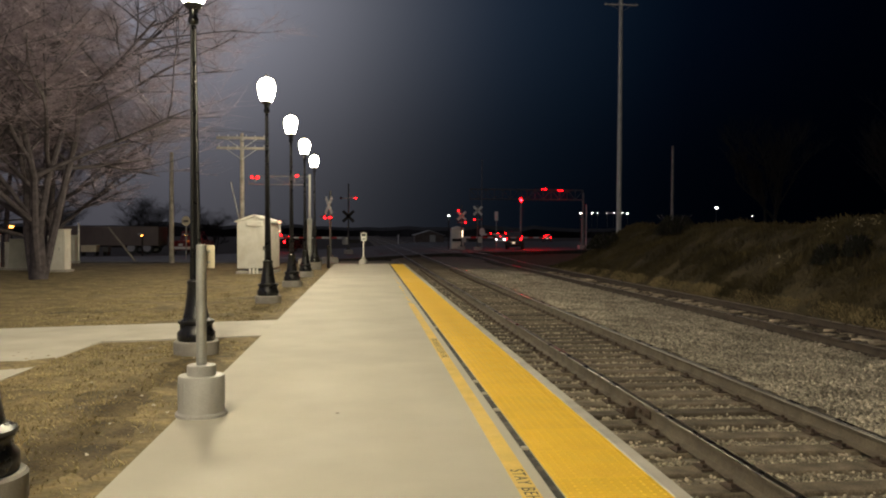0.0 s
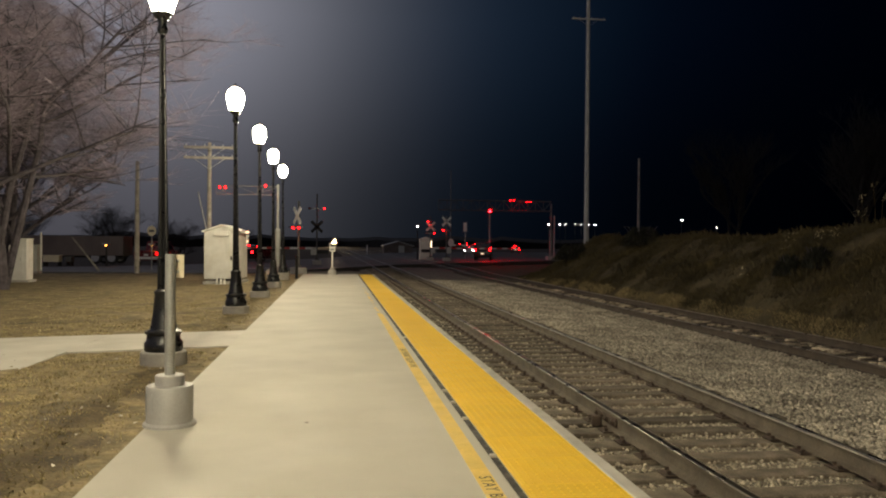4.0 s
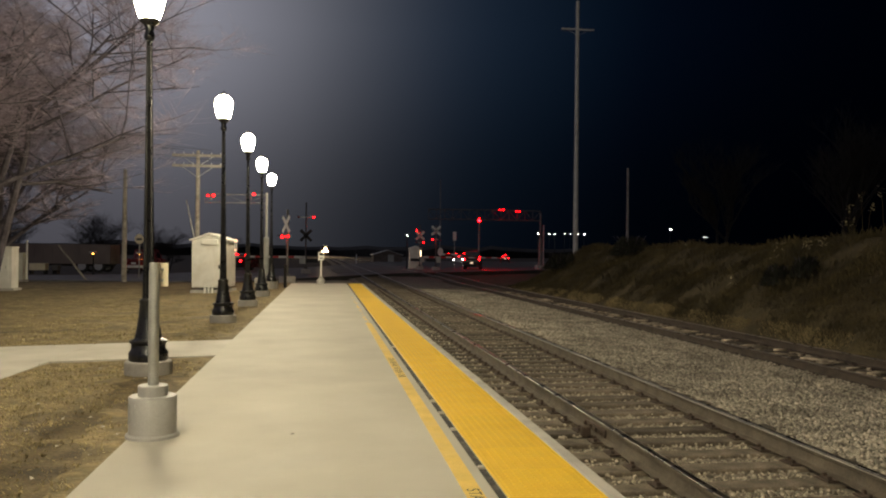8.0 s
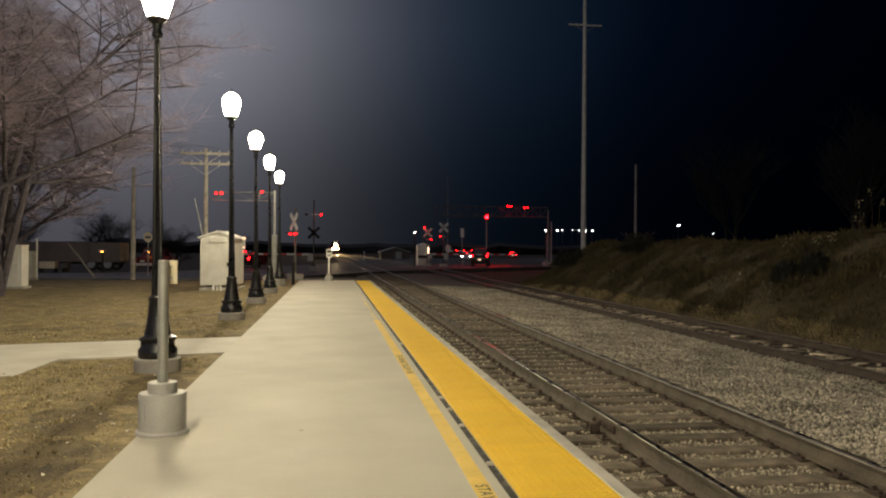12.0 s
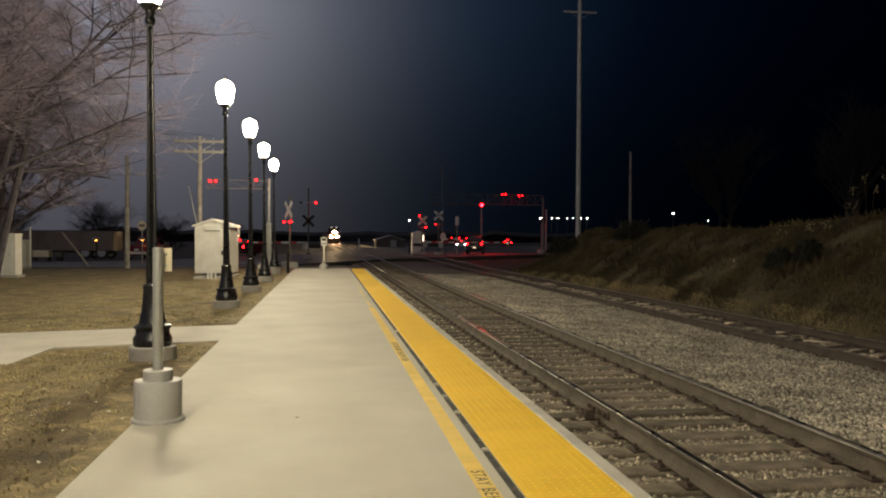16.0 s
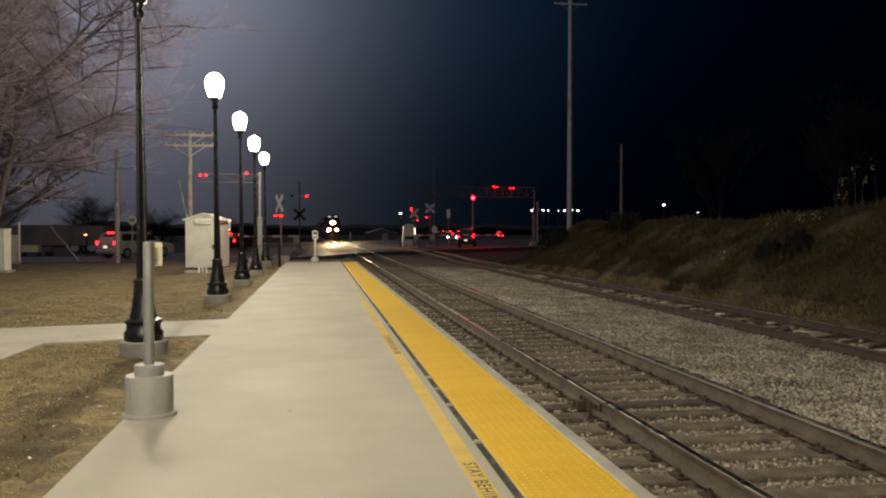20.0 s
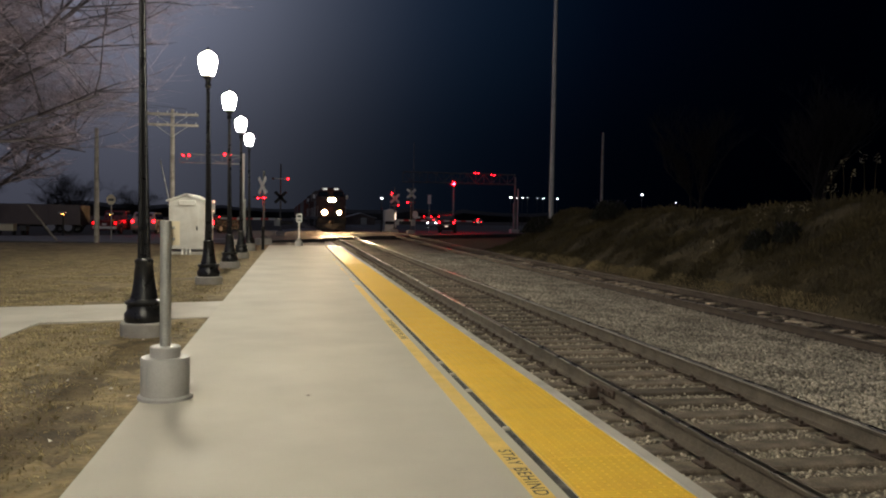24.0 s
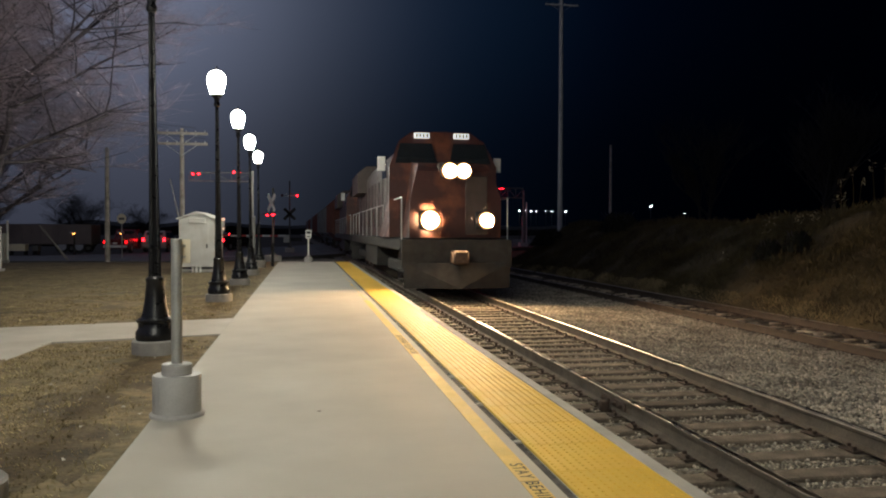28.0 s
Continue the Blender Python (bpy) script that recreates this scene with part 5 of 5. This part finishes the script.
n = 60
x, y = rng.uniform(-6.0, -1.65, n), rng.uniform(4.6, 10.5, n)
bits = new("litter", scatter_mesh("litter", [(-0.5, 0, 0), (0, -0.3, 0.15), (0.5, 0, 0.05), (0, 0.35, 0.2)], [(0, 1, 2), (0, 2, 3)], np.stack([x, y, np.array([lawn_height(a, b) + 0.02 for a, b in zip(x, y)])], -1), rng.uniform(0, 6.28, n), rng.uniform(0.025, 0.065, n), LITTER, 0.5, 13))
tagged(bits, "small pale scraps of litter and bleached leaf", "litter", kind="stuff")

# worn bare soil along the platform's edge
for k, (cx, cy, rx, ry) in enumerate(((-2.0, 9.1, 0.36, 0.9), (-2.3, 7.1, 0.5, 0.9), (-2.05, 5.7, 0.42, 1.0), (-2.95, 5.6, 0.4, 0.5), (-1.9, 8.1, 0.3, 0.6), (-3.3, 7.6, 0.35, 0.4), (-2.9, 14.8, 0.7, 0.5), (-5.2, 15.6, 1.1, 0.5))):
    pts = []
    for i in range(36):
        a = 2 * math.pi * i / 36
        r = 1 + 0.45 * noise.noise((math.cos(a) * 2 + k * 5, math.sin(a) * 2, 1)) + 0.2 * noise.noise((math.cos(a) * 6, math.sin(a) * 6, k))
        pts.append((cx + rx * r * math.cos(a), cy + ry * r * math.sin(a)))
    v = [(cx, cy, lawn_height(cx, cy) + 0.006)] + [(cx + (a - cx) * f, cy + (b - cy) * f, lawn_height(cx + (a - cx) * f, cy + (b - cy) * f) + (0.006 if f < 1 else -0.004)) for f in (0.5, 1.0) for a, b in pts]
    f = [(0, 1 + i, 1 + (i + 1) % 36) for i in range(36)] + [(1 + i, 37 + i, 37 + (i + 1) % 36, 1 + (i + 1) % 36) for i in range(36)]
    patch = new("bare_patch", Geo().add(v, f).mesh("bare_patch", WORN_SOIL))
    tagged(patch, "dark worn patch of bare soil in the lawn", "soil", kind="structure")

g = Geo()
g.add([(-0.02, 0, 0.003), (0.005, -0.012, 0.012), (0.026, 0.0, 0.004), (0.004, 0.014, 0.014)], [(0, 1, 2), (0, 2, 3)])
single("dead_leaf", g, LITTER, "small dry dead leaf lying on the platform", "leaf", at=pose(-0.24, 6.31, 0.0))

# dirt between and beyond the siding's rails, with splintered bits of old wood
siding = new("siding_dirt", strip_mesh("siding_dirt", [8.3 + 0.1 * i for i in range(22)], [-14 + 0.5 * i for i in range(140)],
                                       lambda x, y: -0.545 + siding_rise(y) + 0.03 * noise.noise((x * 2, y * 1.3, 0)) + 0.012 * noise.noise((x * 6, y * 6, 2)) - (0.06 if x < 8.36 else 0), SIDING_SOIL))
tagged(siding, "dark dirt covering the old siding", "dirt", kind="structure")
n = 420
x, y = rng.uniform(8.5, 9.75, n), 6 + 34 * rng.uniform(0, 1, n) ** 1.4
stick = Geo().box((0, 0, 0), (1, 1, 1))
sp = new("wood_splinters", scatter_mesh("wood_splinters", stick.v, stick.f, np.stack([x, y, np.full(n, -0.495)], -1), rng.normal(0, 0.25, n),
                                        np.stack([rng.uniform(0.06, 0.5, n), rng.uniform(0.012, 0.05, n), rng.uniform(0.015, 0.05, n)], -1), SPLINTER, 0.15, 14))
tagged(sp, "pale splinters of rotten tie wood in the dirt", "wood debris", kind="stuff")

# distant woods, dark against the sky
v, f = [], []
rr = random.Random(4)
for i in range(181):
    a = radians(-90 + i)
    d = 420 + 40 * math.sin(i * 0.3)
    h = 2.4 + 1.6 * noise.noise((i * 0.35, 0, 2)) + rr.uniform(0, 1.6)
    v += [(d * math.sin(a), d * math.cos(a), -1.5), (d * math.sin(a), d * math.cos(a), h), ((d + 25) * math.sin(a), (d + 25) * math.cos(a), h + 2), ((d + 60) * math.sin(a), (d + 60) * math.cos(a), -1.5)]
f = [(4 * i + k, 4 * i + 4 + k, 4 * i + 5 + k, 4 * i + 1 + k) for i in range(180) for k in range(3)]
woods = new("distant_woods", Geo().add(v, f).mesh("distant_woods", HILL))
tagged(woods, "dark distant line of woods under the night sky", "woods", kind="stuff")


# ---- train ----
def bogie(parent, y, wheels=(-1.9, 0, 1.9), r=0.5):
    g = Geo()
    for s in (-1, 1):
        g.box((s * 1.08, y, 0.62), (0.16, wheels[-1] - wheels[0] + 1.1, 0.34), 0.05)
    for k in wheels:
        g.box((0, y + k, 0.55), (2.0, 0.25, 0.25))
    b = part("bogie", g, LOCO_FRAME, parent, "dark steel bogie frame")
    for k in wheels:
        for s in (-1, 1):
            g = Geo()
            g.lathe([(r * 0.55, -0.06), (r, -0.06), (r + 0.025, -0.065), (r + 0.02, -0.045), (r, -0.04), (r, 0.07), (r * 0.55, 0.07)], 24, m=pose(s * 0.77, y + k, r, 0, -90 * s, 0))
            part("wheel", g, IRON, b, "steel wheel")


def beam_lamp(x, y, z, parent, glow_material, label, r=0.17):
    """A lamp that faces -y: an added glowing rim for its bloom, a bright lens about a deep hole, and a filament at the
    hole's back.
    """
    n = 24

    def ring(rad, d):
        return [(x + rad * math.cos(2 * math.pi * i / n), y + d, z + rad * math.sin(2 * math.pi * i / n)) for i in range(n)]

    quads = [(i, (i + 1) % n, n + (i + 1) % n, n + i) for i in range(n)]
    # lens drawn wider than a real one, the extra width imitating bloom
    lamp = part("headlight", Geo().add(ring(r, 0.0) + ring(0.03, 0.0), quads), glow_material, parent, label, smooth=False)
    part("bloom_rim", Geo().add(ring(r + 0.05, 0.03) + ring(r, 0.0), quads), BLOOM_RIM, lamp, "warm ring added in place of the lamp's bloom", smooth=False)
    part("lamp_case", Geo().add(ring(r + 0.05, 0.27) + ring(r + 0.05, 0.03), quads), BLACK_PLATE, lamp, smooth=False)
    part("lamp_tube", Geo().add(ring(0.03, 0.0) + ring(0.03, 0.25), quads), BLACK_PLATE, lamp, smooth=False)
    part("filament", Geo().lathe([(0.012, 0), (0.012, 0.004)], 12, m=pose(x, y + 0.245, z, 90)), BEAM, lamp, "blinding filament", smooth=False)


def locomotive(label, lights=True):
    """A wide-nosed diesel that faces -y; its origin is at rail height under the front."""
    t = thing("locomotive", pose(0, 0, 0), label, "locomotive", "train")
    g = Geo()
    g.box((0, 11.2, 1.32), (2.9, 21.2, 0.34), 0.03)
    part("underframe", g, LOCO_FRAME, t, "dark underframe and walkway")
    g = Geo()
    g.prism([(-1.45, 1.45), (1.45, 1.45), (1.45, 0.75), (0.9, 0.18), (-0.9, 0.18), (-1.45, 0.75)], 0.15, 0.42, "y")
    part("pilot", g, LOCO_FRAME, t, "steel pilot plate", smooth=False)
    g = Geo()
    for s in (-1, 1):
        g.add([(0, -0.28, 0.2), (s * 1.4, 0.12, 0.2), (s * 1.4, 0.12, 0.85), (0, -0.05, 0.85), (0, 0.0, 0.2), (s * 1.4, 0.16, 0.2), (s * 1.4, 0.16, 0.85), (0, 0.1, 0.85)],
              [(0, 1, 2, 3), (4, 7, 6, 5), (0, 4, 5, 1), (1, 5, 6, 2), (2, 6, 7, 3)])
    part("snow_plow", g, LOCO_FRAME, t, "black plow blade", smooth=False)
    g = Geo()
    g.box((0, -0.1, 1.0), (0.4, 0.7, 0.35), 0.05)
    part("coupler", g, IRON, t)
    # nose: wide, sloped back to the cab front
    g = Geo()
    nose = [(0.45, 1.5), (0.40, 2.5), (0.55, 3.25), (0.95, 3.46), (2.35, 3.62), (2.35, 1.5)]
    v = []
    for s in (-1, 1):
        for y, z in nose:
            v.append((s * (1.22 if z < 2.6 else 1.02 if z < 3.4 else 0.92), y, z))
    n = len(nose)
    g.add(v, [tuple(range(n))[::-1], tuple(range(n, 2 * n))] + [(i, (i + 1) % n, n + (i + 1) % n, n + i) for i in range(n)])
    nose_ob = part("nose", g, LOCO_RED, t, "dark red wide nose")
    g = Geo()
    g.box((0.55, 0.41, 2.35), (0.6, 0.04, 1.55), 0.02)
    part("nose_door", g, LOCO_DARK, nose_ob, "dark nose door")
    g = Geo()
    cab = [(2.3, 1.5), (2.3, 3.5), (2.6, 4.25), (2.78, 4.55), (5.2, 4.62), (5.2, 1.5)]
    v = []
    for s in (-1, 1):
        for y, z in cab:
            v.append((s * (1.55 if z < 4.0 else 1.25 if z < 4.5 else 0.85), y, z))
    n = len(cab)
    g.add(v, [tuple(range(n))[::-1], tuple(range(n, 2 * n))] + [(i, (i + 1) % n, n + (i + 1) % n, n + i) for i in range(n)])
    cab_ob = part("cab", g, LOCO_RED, t, "dark red cab")
    for x in (-0.78, 0.78):
        g = Geo()
        g.add([(x - 0.6, 2.30, 3.60), (x + 0.6, 2.30, 3.60), (x + 0.46, 2.46, 4.18), (x - 0.46, 2.46, 4.18), (x - 0.6, 2.36, 3.60), (x + 0.6, 2.36, 3.60), (x + 0.46, 2.52, 4.18), (x - 0.46, 2.52, 4.18)],
              [(0, 1, 2, 3), (4, 7, 6, 5), (0, 4, 5, 1), (1, 5, 6, 2), (2, 6, 7, 3), (3, 7, 4, 0)])
        part("windshield", g, WINDOW, cab_ob, "dark windshield")
    for s in (-1, 1):
        g = Geo()
        g.box((s * 1.555, 3.7, 3.55), (0.03, 1.1, 0.65), 0.01)
        part("side_window", g, WINDOW, cab_ob, "dark side window")
        g = Geo()
        g.box((s * 1.72, 2.9, 3.62), (0.22, 0.05, 0.42), 0.01)
        part("mirror", g, SIGN_WHITE, cab_ob, "pale side mirror")
        g = Geo()
        g.box((s * 0.58, 2.64, 4.42), (0.44, 0.12, 0.15), 0.01)
        nb = part("number_board", g, BOARD_GLOW if lights else LOCO_DARK, cab_ob, "lit number board" if lights else "unlit number board")
        g = Geo()
        for k in range(4):
            g.box((s * 0.58 - 0.15 + 0.10 * k, 2.575, 4.42), (0.05, 0.008, 0.10))
        part("board_bar", g, BLACK_PLATE, nb)
    # headlight pair on the nose
    g = Geo()
    g.box((0, 0.72, 3.24), (0.86, 0.42, 0.48), 0.05)
    hb = part("headlight_housing", g, LOCO_DARK, nose_ob)
    for x in (-0.18, 0.18):
        if lights:
            beam_lamp(x, 0.25, 3.24, hb, HEADLIGHT, "dazzling warm headlight")
        else:
            part("headlight", Geo().lathe([(0.135, 0), (0.135, 0.012)], 20, m=pose(x, 0.51, 3.24, 90)), SIGN_BACK, hb, "unlit headlight")
    for x in (-0.74, 0.74):
        g = Geo()
        g.box((x, 0.36, 1.95), (0.46, 0.24, 0.46), 0.03)
        db = part("ditch_light_box", g, LOCO_FRAME, t)
        if lights:
            beam_lamp(x, -0.02, 1.95, db, DITCH, "dazzling warm ditch light", 0.21 if x < 0 else 0.17)
        else:
            part("ditch_light", Geo().lathe([(0.135, 0), (0.135, 0.012)], 20, m=pose(x, 0.238, 1.95, 90)), SIGN_BACK, db, "unlit ditch light")
    # long hood, fans, fuel tank, steps, handrails
    g = Geo()
    g.prism([(-1.1, 1.5), (1.1, 1.5), (1.1, 3.95), (0.85, 4.35), (-0.85, 4.35), (-1.1, 3.95)], 5.2, 21.0, "y")
    hood = part("hood", g, LOCO_DARK, t, "long dark engine hood")
    for i in range(10):
        for s in (-1, 1):
            g = Geo()
            g.box((s * 1.11, 6.2 + 1.5 * i, 2.7), (0.03, 1.2, 1.7), 0.01)
            part("hood_door", g, LOCO_DARK, hood)
    g = Geo()
    g.prism([(-1.5, 3.4), (1.5, 3.4), (1.5, 4.3), (1.1, 4.62), (-1.1, 4.62), (-1.5, 4.3)], 16.2, 20.6, "y")
    part("radiator", g, LOCO_DARK, hood, "flared radiator section", smooth=False)
    g = Geo()
    g.prism([(-1.35, 0.45), (1.35, 0.45), (1.35, 1.15), (-1.35, 1.15)], 8.3, 13.2, "y")
    part("fuel_tank", g, LOCO_FRAME, t)
    for s in (-1, 1):
        g = Geo()
        for k in range(4):
            g.box((s * 1.28, 0.62, 0.4 + 0.27 * k), (0.4, 0.35, 0.04))
        part("step", g, LOCO_FRAME, t, "walkway steps")
        g = Geo()
        pts = [(s * 1.42, 0.5, 2.55), (s * 1.42, 2.2, 2.55)]
        g.tube(pts, 0.02, n=6)
        g.tube([(s * 1.42, 5.4, 2.5), (s * 1.42, 21.2, 2.5)], 0.02, n=6)
        for k in range(8):
            g.tube([(s * 1.42, 5.4 + 2.2 * k, 1.45), (s * 1.42, 5.4 + 2.2 * k, 2.5)], 0.018, n=6)
        g.tube([(s * 1.42, 0.5, 1.45), (s * 1.42, 0.5, 2.55)], 0.02, n=6)
        part("handrail", g, SIGN_BACK, t, "thin grey handrail")
    bogie(t, 3.9)
    bogie(t, 18.0)
    return t


def hopper_car(material, label):
    t = thing("freight_car", pose(0, 0, 0), label, "freight car", "train")
    L = 15.4
    g = Geo()
    g.prism([(-1.5, 1.5), (-1.5, 4.2), (-1.0, 4.55), (1.0, 4.55), (1.5, 4.2), (1.5, 1.5), (0.7, 0.75), (-0.7, 0.75)], 1.3, L - 1.3, "y")
    body = part("body", g, material, t, smooth=False)
    for i in range(9):
        for s in (-1, 1):
            g = Geo()
            g.box((s * 1.53, 1.6 + 1.52 * i, 2.85), (0.08, 0.12, 2.6), 0.01)
            part("rib", g, material, body)
    g = Geo()
    g.box((0, L / 2, 1.15), (1.0, L - 0.6, 0.25))
    part("sill", g, LOCO_FRAME, t)
    for y in (0.35, L - 0.35):
        g = Geo()
        g.box((0, y, 1.25), (2.8, 0.1, 0.12))
        for s in (-1, 1):
            g.tube([(s * 1.35, y, 1.2), (s * 1.35, y, 4.3)], 0.025, n=6)
        for k in range(8):
            g.tube([(-1.35, y, 1.5 + 0.38 * k), (-0.95, y, 1.5 + 0.38 * k)], 0.018, n=6)
        part("end_ladder", g, IRON, t, "end ladder and platform")
    bogie(t, 2.0, (-0.88, 0.88), 0.42)
    bogie(t, L - 2.0, (-0.88, 0.88), 0.42)
    return t


loco = locomotive("dark red freight locomotive with blazing headlights")
loco_b = locomotive("second dark freight locomotive coupled behind the first", lights=False)
first = hopper_car(CAR_BROWN, "rust-brown covered hopper freight car")
second = hopper_car(CAR_STEEL, "grey covered hopper freight car")
consist = [(loco, 0.0), (loco_b, 22.6), (first, 45.4), (second, 61.4)]
for i in range(8):
    consist.append((copy_thing(first if i % 3 else second, pose(0, 0, 0)), 77.4 + 16.0 * i))

# ---- pieces of platform and track ----
tie_me = [Geo().box((0, 0, -0.09), (2.58 + 0.05 * k, 0.225, 0.18), 0.012).mesh("tie", TIE, False) for k in range(3)]
plate_me = Geo().box((0, 0, 0.004), (0.34, 0.19, 0.016), 0.003).mesh("tie_plate", IRON, False)
spike_g = Geo()
for a, b in ((-0.095, 0.06), (0.095, -0.06), (-0.13, -0.06), (0.13, 0.06)):
    spike_g.box((a, b, 0.028), (0.034, 0.028, 0.032), 0.005)
spike_me = spike_g.mesh("spikes", IRON, False)


def lay_ties(track, cx, rail_z, first, last, near_end, seed, sink=0.0):
    rng = random.Random(seed)
    z = rail_z - 0.180
    y, late, at = first, [], []
    while y < last:
        yaw, dx, dz = rng.uniform(-1.6, 1.6), rng.uniform(-0.06, 0.06), rng.uniform(-0.012, 0.004) - sink
        at.append(y)
        m = pose(cx + bent(y) + dx, y, z + dz, rng.uniform(-1, 1), 0, yaw)
        if y < near_end:
            tie = part("tie", tie_me[rng.randrange(3)], TIE, track, at=m)
            for s in (-0.7525, 0.7525):
                pl = part("tie_plate", plate_me, IRON, track, at=pose(cx + s, y, z + 0.004))
                part("spikes", spike_me, IRON, pl)
        else:
            late.append((cx + bent(y), y, z - 0.09))
        y += 0.497 + rng.uniform(-0.03, 0.03)
    n = len(late)
    box = Geo().box((0, 0, 0), (2.6, 0.225, 0.18))
    ob = new("far_ties", scatter_mesh("far_ties", box.v, box.f, late, np.zeros(n), np.ones(n), TIE, 0, 2))
    ob.parent = track
    tagged(ob, "weathered ties farther along", kind="stuff")
    return np.array(at)


TIES_NEAR = lay_ties(track_near, 3.57, -0.20, -10.0, 64.0, 40.0, 21)
lay_ties(track_far, 9.12, -0.33, -10.0, 46.0, 38.0, 22, 0.015)


def bond(y):
    """Joint bars and bond where two rails meet."""
    for s, side in ((-0.7525, -1), (-0.7525, 1)):
        g = Geo()
        g.box((3.57 + s + side * 0.024, y, -0.292), (0.022, 0.62, 0.085), 0.006)
        for k in range(4):
            g.lathe([(0.02, 0), (0.02, 0.03)], 6, m=pose(3.57 + s + side * 0.034, y - 0.24 + 0.16 * k, -0.292, 0, 90 * side, 0))
        part("joint_bar", g, IRON, track_near, "bolted joint bar")
    g = Geo()
    g.box((2.70, y + 0.02, -0.335), (0.10, 0.07, 0.11), 0.012)
    part("bond_box", g, IRON, track_near, "bond clip on the rail")


bond(7.6)


def stones(name, x0, x1, y0, y1, n, z, material, label, seed, lo=0.025, hi=0.065, ties=None):
    r = np.random.default_rng(seed)
    x = r.uniform(x0, x1, n)
    u = r.uniform(0, 1, n)
    y = y0 + (y1 - y0) * u ** 1.5
    if ties is not None:
        free = np.min(np.abs(y[:, None] - ties[None]), 1) > 0.125 + 0.05 * r.uniform(-0.6, 1, n)
        x, y, u = x[free], y[free], u[free]
        n = len(x)
    size = r.uniform(lo, hi, n) * (1 + 0.5 * u)
    zz = z + r.uniform(-0.012, 0.02, n) + (-0.41 - 0.14 * np.clip((x - 4.6) / 3.6, 0, 1) if z > -0.1 else 0.0)
    s = np.stack([size, size * r.uniform(0.7, 1.2, n), size * r.uniform(0.6, 0.95, n)], -1)
    ob = new(name, scatter_mesh(name, ROCK_V, ROCK_F, np.stack([x, y, zz], -1), r.uniform(0, 6.28, n), s, material, 0.8, seed))
    return tagged(ob, label, "ballast stones", kind="stuff")


stones("ballast_stones", 4.5, 8.25, 3.0, 42.0, 90000, -0.005, STONE, "loose grey ballast stones between the two tracks", 31, 0.017, 0.058)
stones("shoulder_stones", 7.6, 8.3, 6.0, 40.0, 14000, 0.05, STONE, "ballast stones heaped against the siding rail", 35, 0.016, 0.040)
stones("crib_stones", 2.9, 4.25, 2.5, 34.0, 22000, -0.415, STONE_DUSTY, "grey ballast stones packed between the ties", 32, 0.014, 0.038, TIES_NEAR)
stones("edge_stones", 1.9, 2.74, 2.5, 34.0, 9000, -0.41, STONE_DUSTY, "dusty ballast stones beside the platform wall", 33, 0.014, 0.042, TIES_NEAR)
stones("siding_stones", 8.45, 10.4, 6.0, 40.0, 6500, 0.0, STONE_OLD, "dirty old ballast around the siding", 34, 0.02, 0.06)

g = Geo()
g.box((0, 0, -0.01), (0.606, 0.606, 0.02), 0.003)
for i in range(10):
    for j in range(10):
        g.lathe([(0.0115, 0), (0.0075, 0.0040)], 7, at=(-0.27 + 0.06 * i, -0.27 + 0.06 * j, 0))
panel_me = g.mesh("tactile_panel", TACTILE, False)
flat_me = Geo().box((0, 0, -0.01), (0.606, 0.606, 0.02), 0.003).mesh("tactile_panel_far", TACTILE, False)
y = -0.115 - 22 * 0.61
while y < P1 - 0.31:
    part("tactile_panel", panel_me if 1.5 < y < 24 else flat_me, TACTILE, platform, at=pose(1.447, y, 0.002))
    y += 0.61


# ---- movement ----
def along(y):
    """Pose on the near track of a vehicle whose front stands at y."""
    a, b = y, y + 10.0
    return pose(3.57 + bent(a), a, -0.20, 0, 0, math.degrees(math.atan2(-(bent(b) - bent(a)), b - a)))


FRONT = [(0, 478.0), (3.5, 420.5), (7, 362.5), (11, 296.5), (14, 247.0), (17, 197.5), (20, 147.5), (22, 114.5), (24, 81.5), (25, 65.0), (26, 49.7), (27, 34.6), (27.5, 27.2), (28, 19.9)]
DRIVE = [(0, -150, 50.3, -90), (12, -66, 50.4, -90), (16, -35.0, 50.4, -90), (17, -26.4, 50.4, -89), (18, -17.9, 50.4, -80), (18.5, -14.6, 50.6, -67), (19, -13.3, 51.2, -55), (19.5, -12.3, 52.0, -45),
         (20, -11.55, 53.1, -36), (20.5, -11.4, 55.0, -24), (21, -11.45, 57.2, -12), (21.5, -11.5, 59.4, -6), (22.5, -11.5, 63.2, -3), (23.5, -11.55, 65.6, -3), (24, -11.6, 66.0, -3), (25, -11.6, 66.1, -3), (28, -11.6, 66.1, -3)]


def motions():
    for ob, back in consist:
        walk(ob, [(t, along(y + back)) for t, y in FRONT])
    walk(moving_car, [(t, pose(x, y, -0.21, 0, 0, r)) for t, x, y, r in DRIVE])


motions()
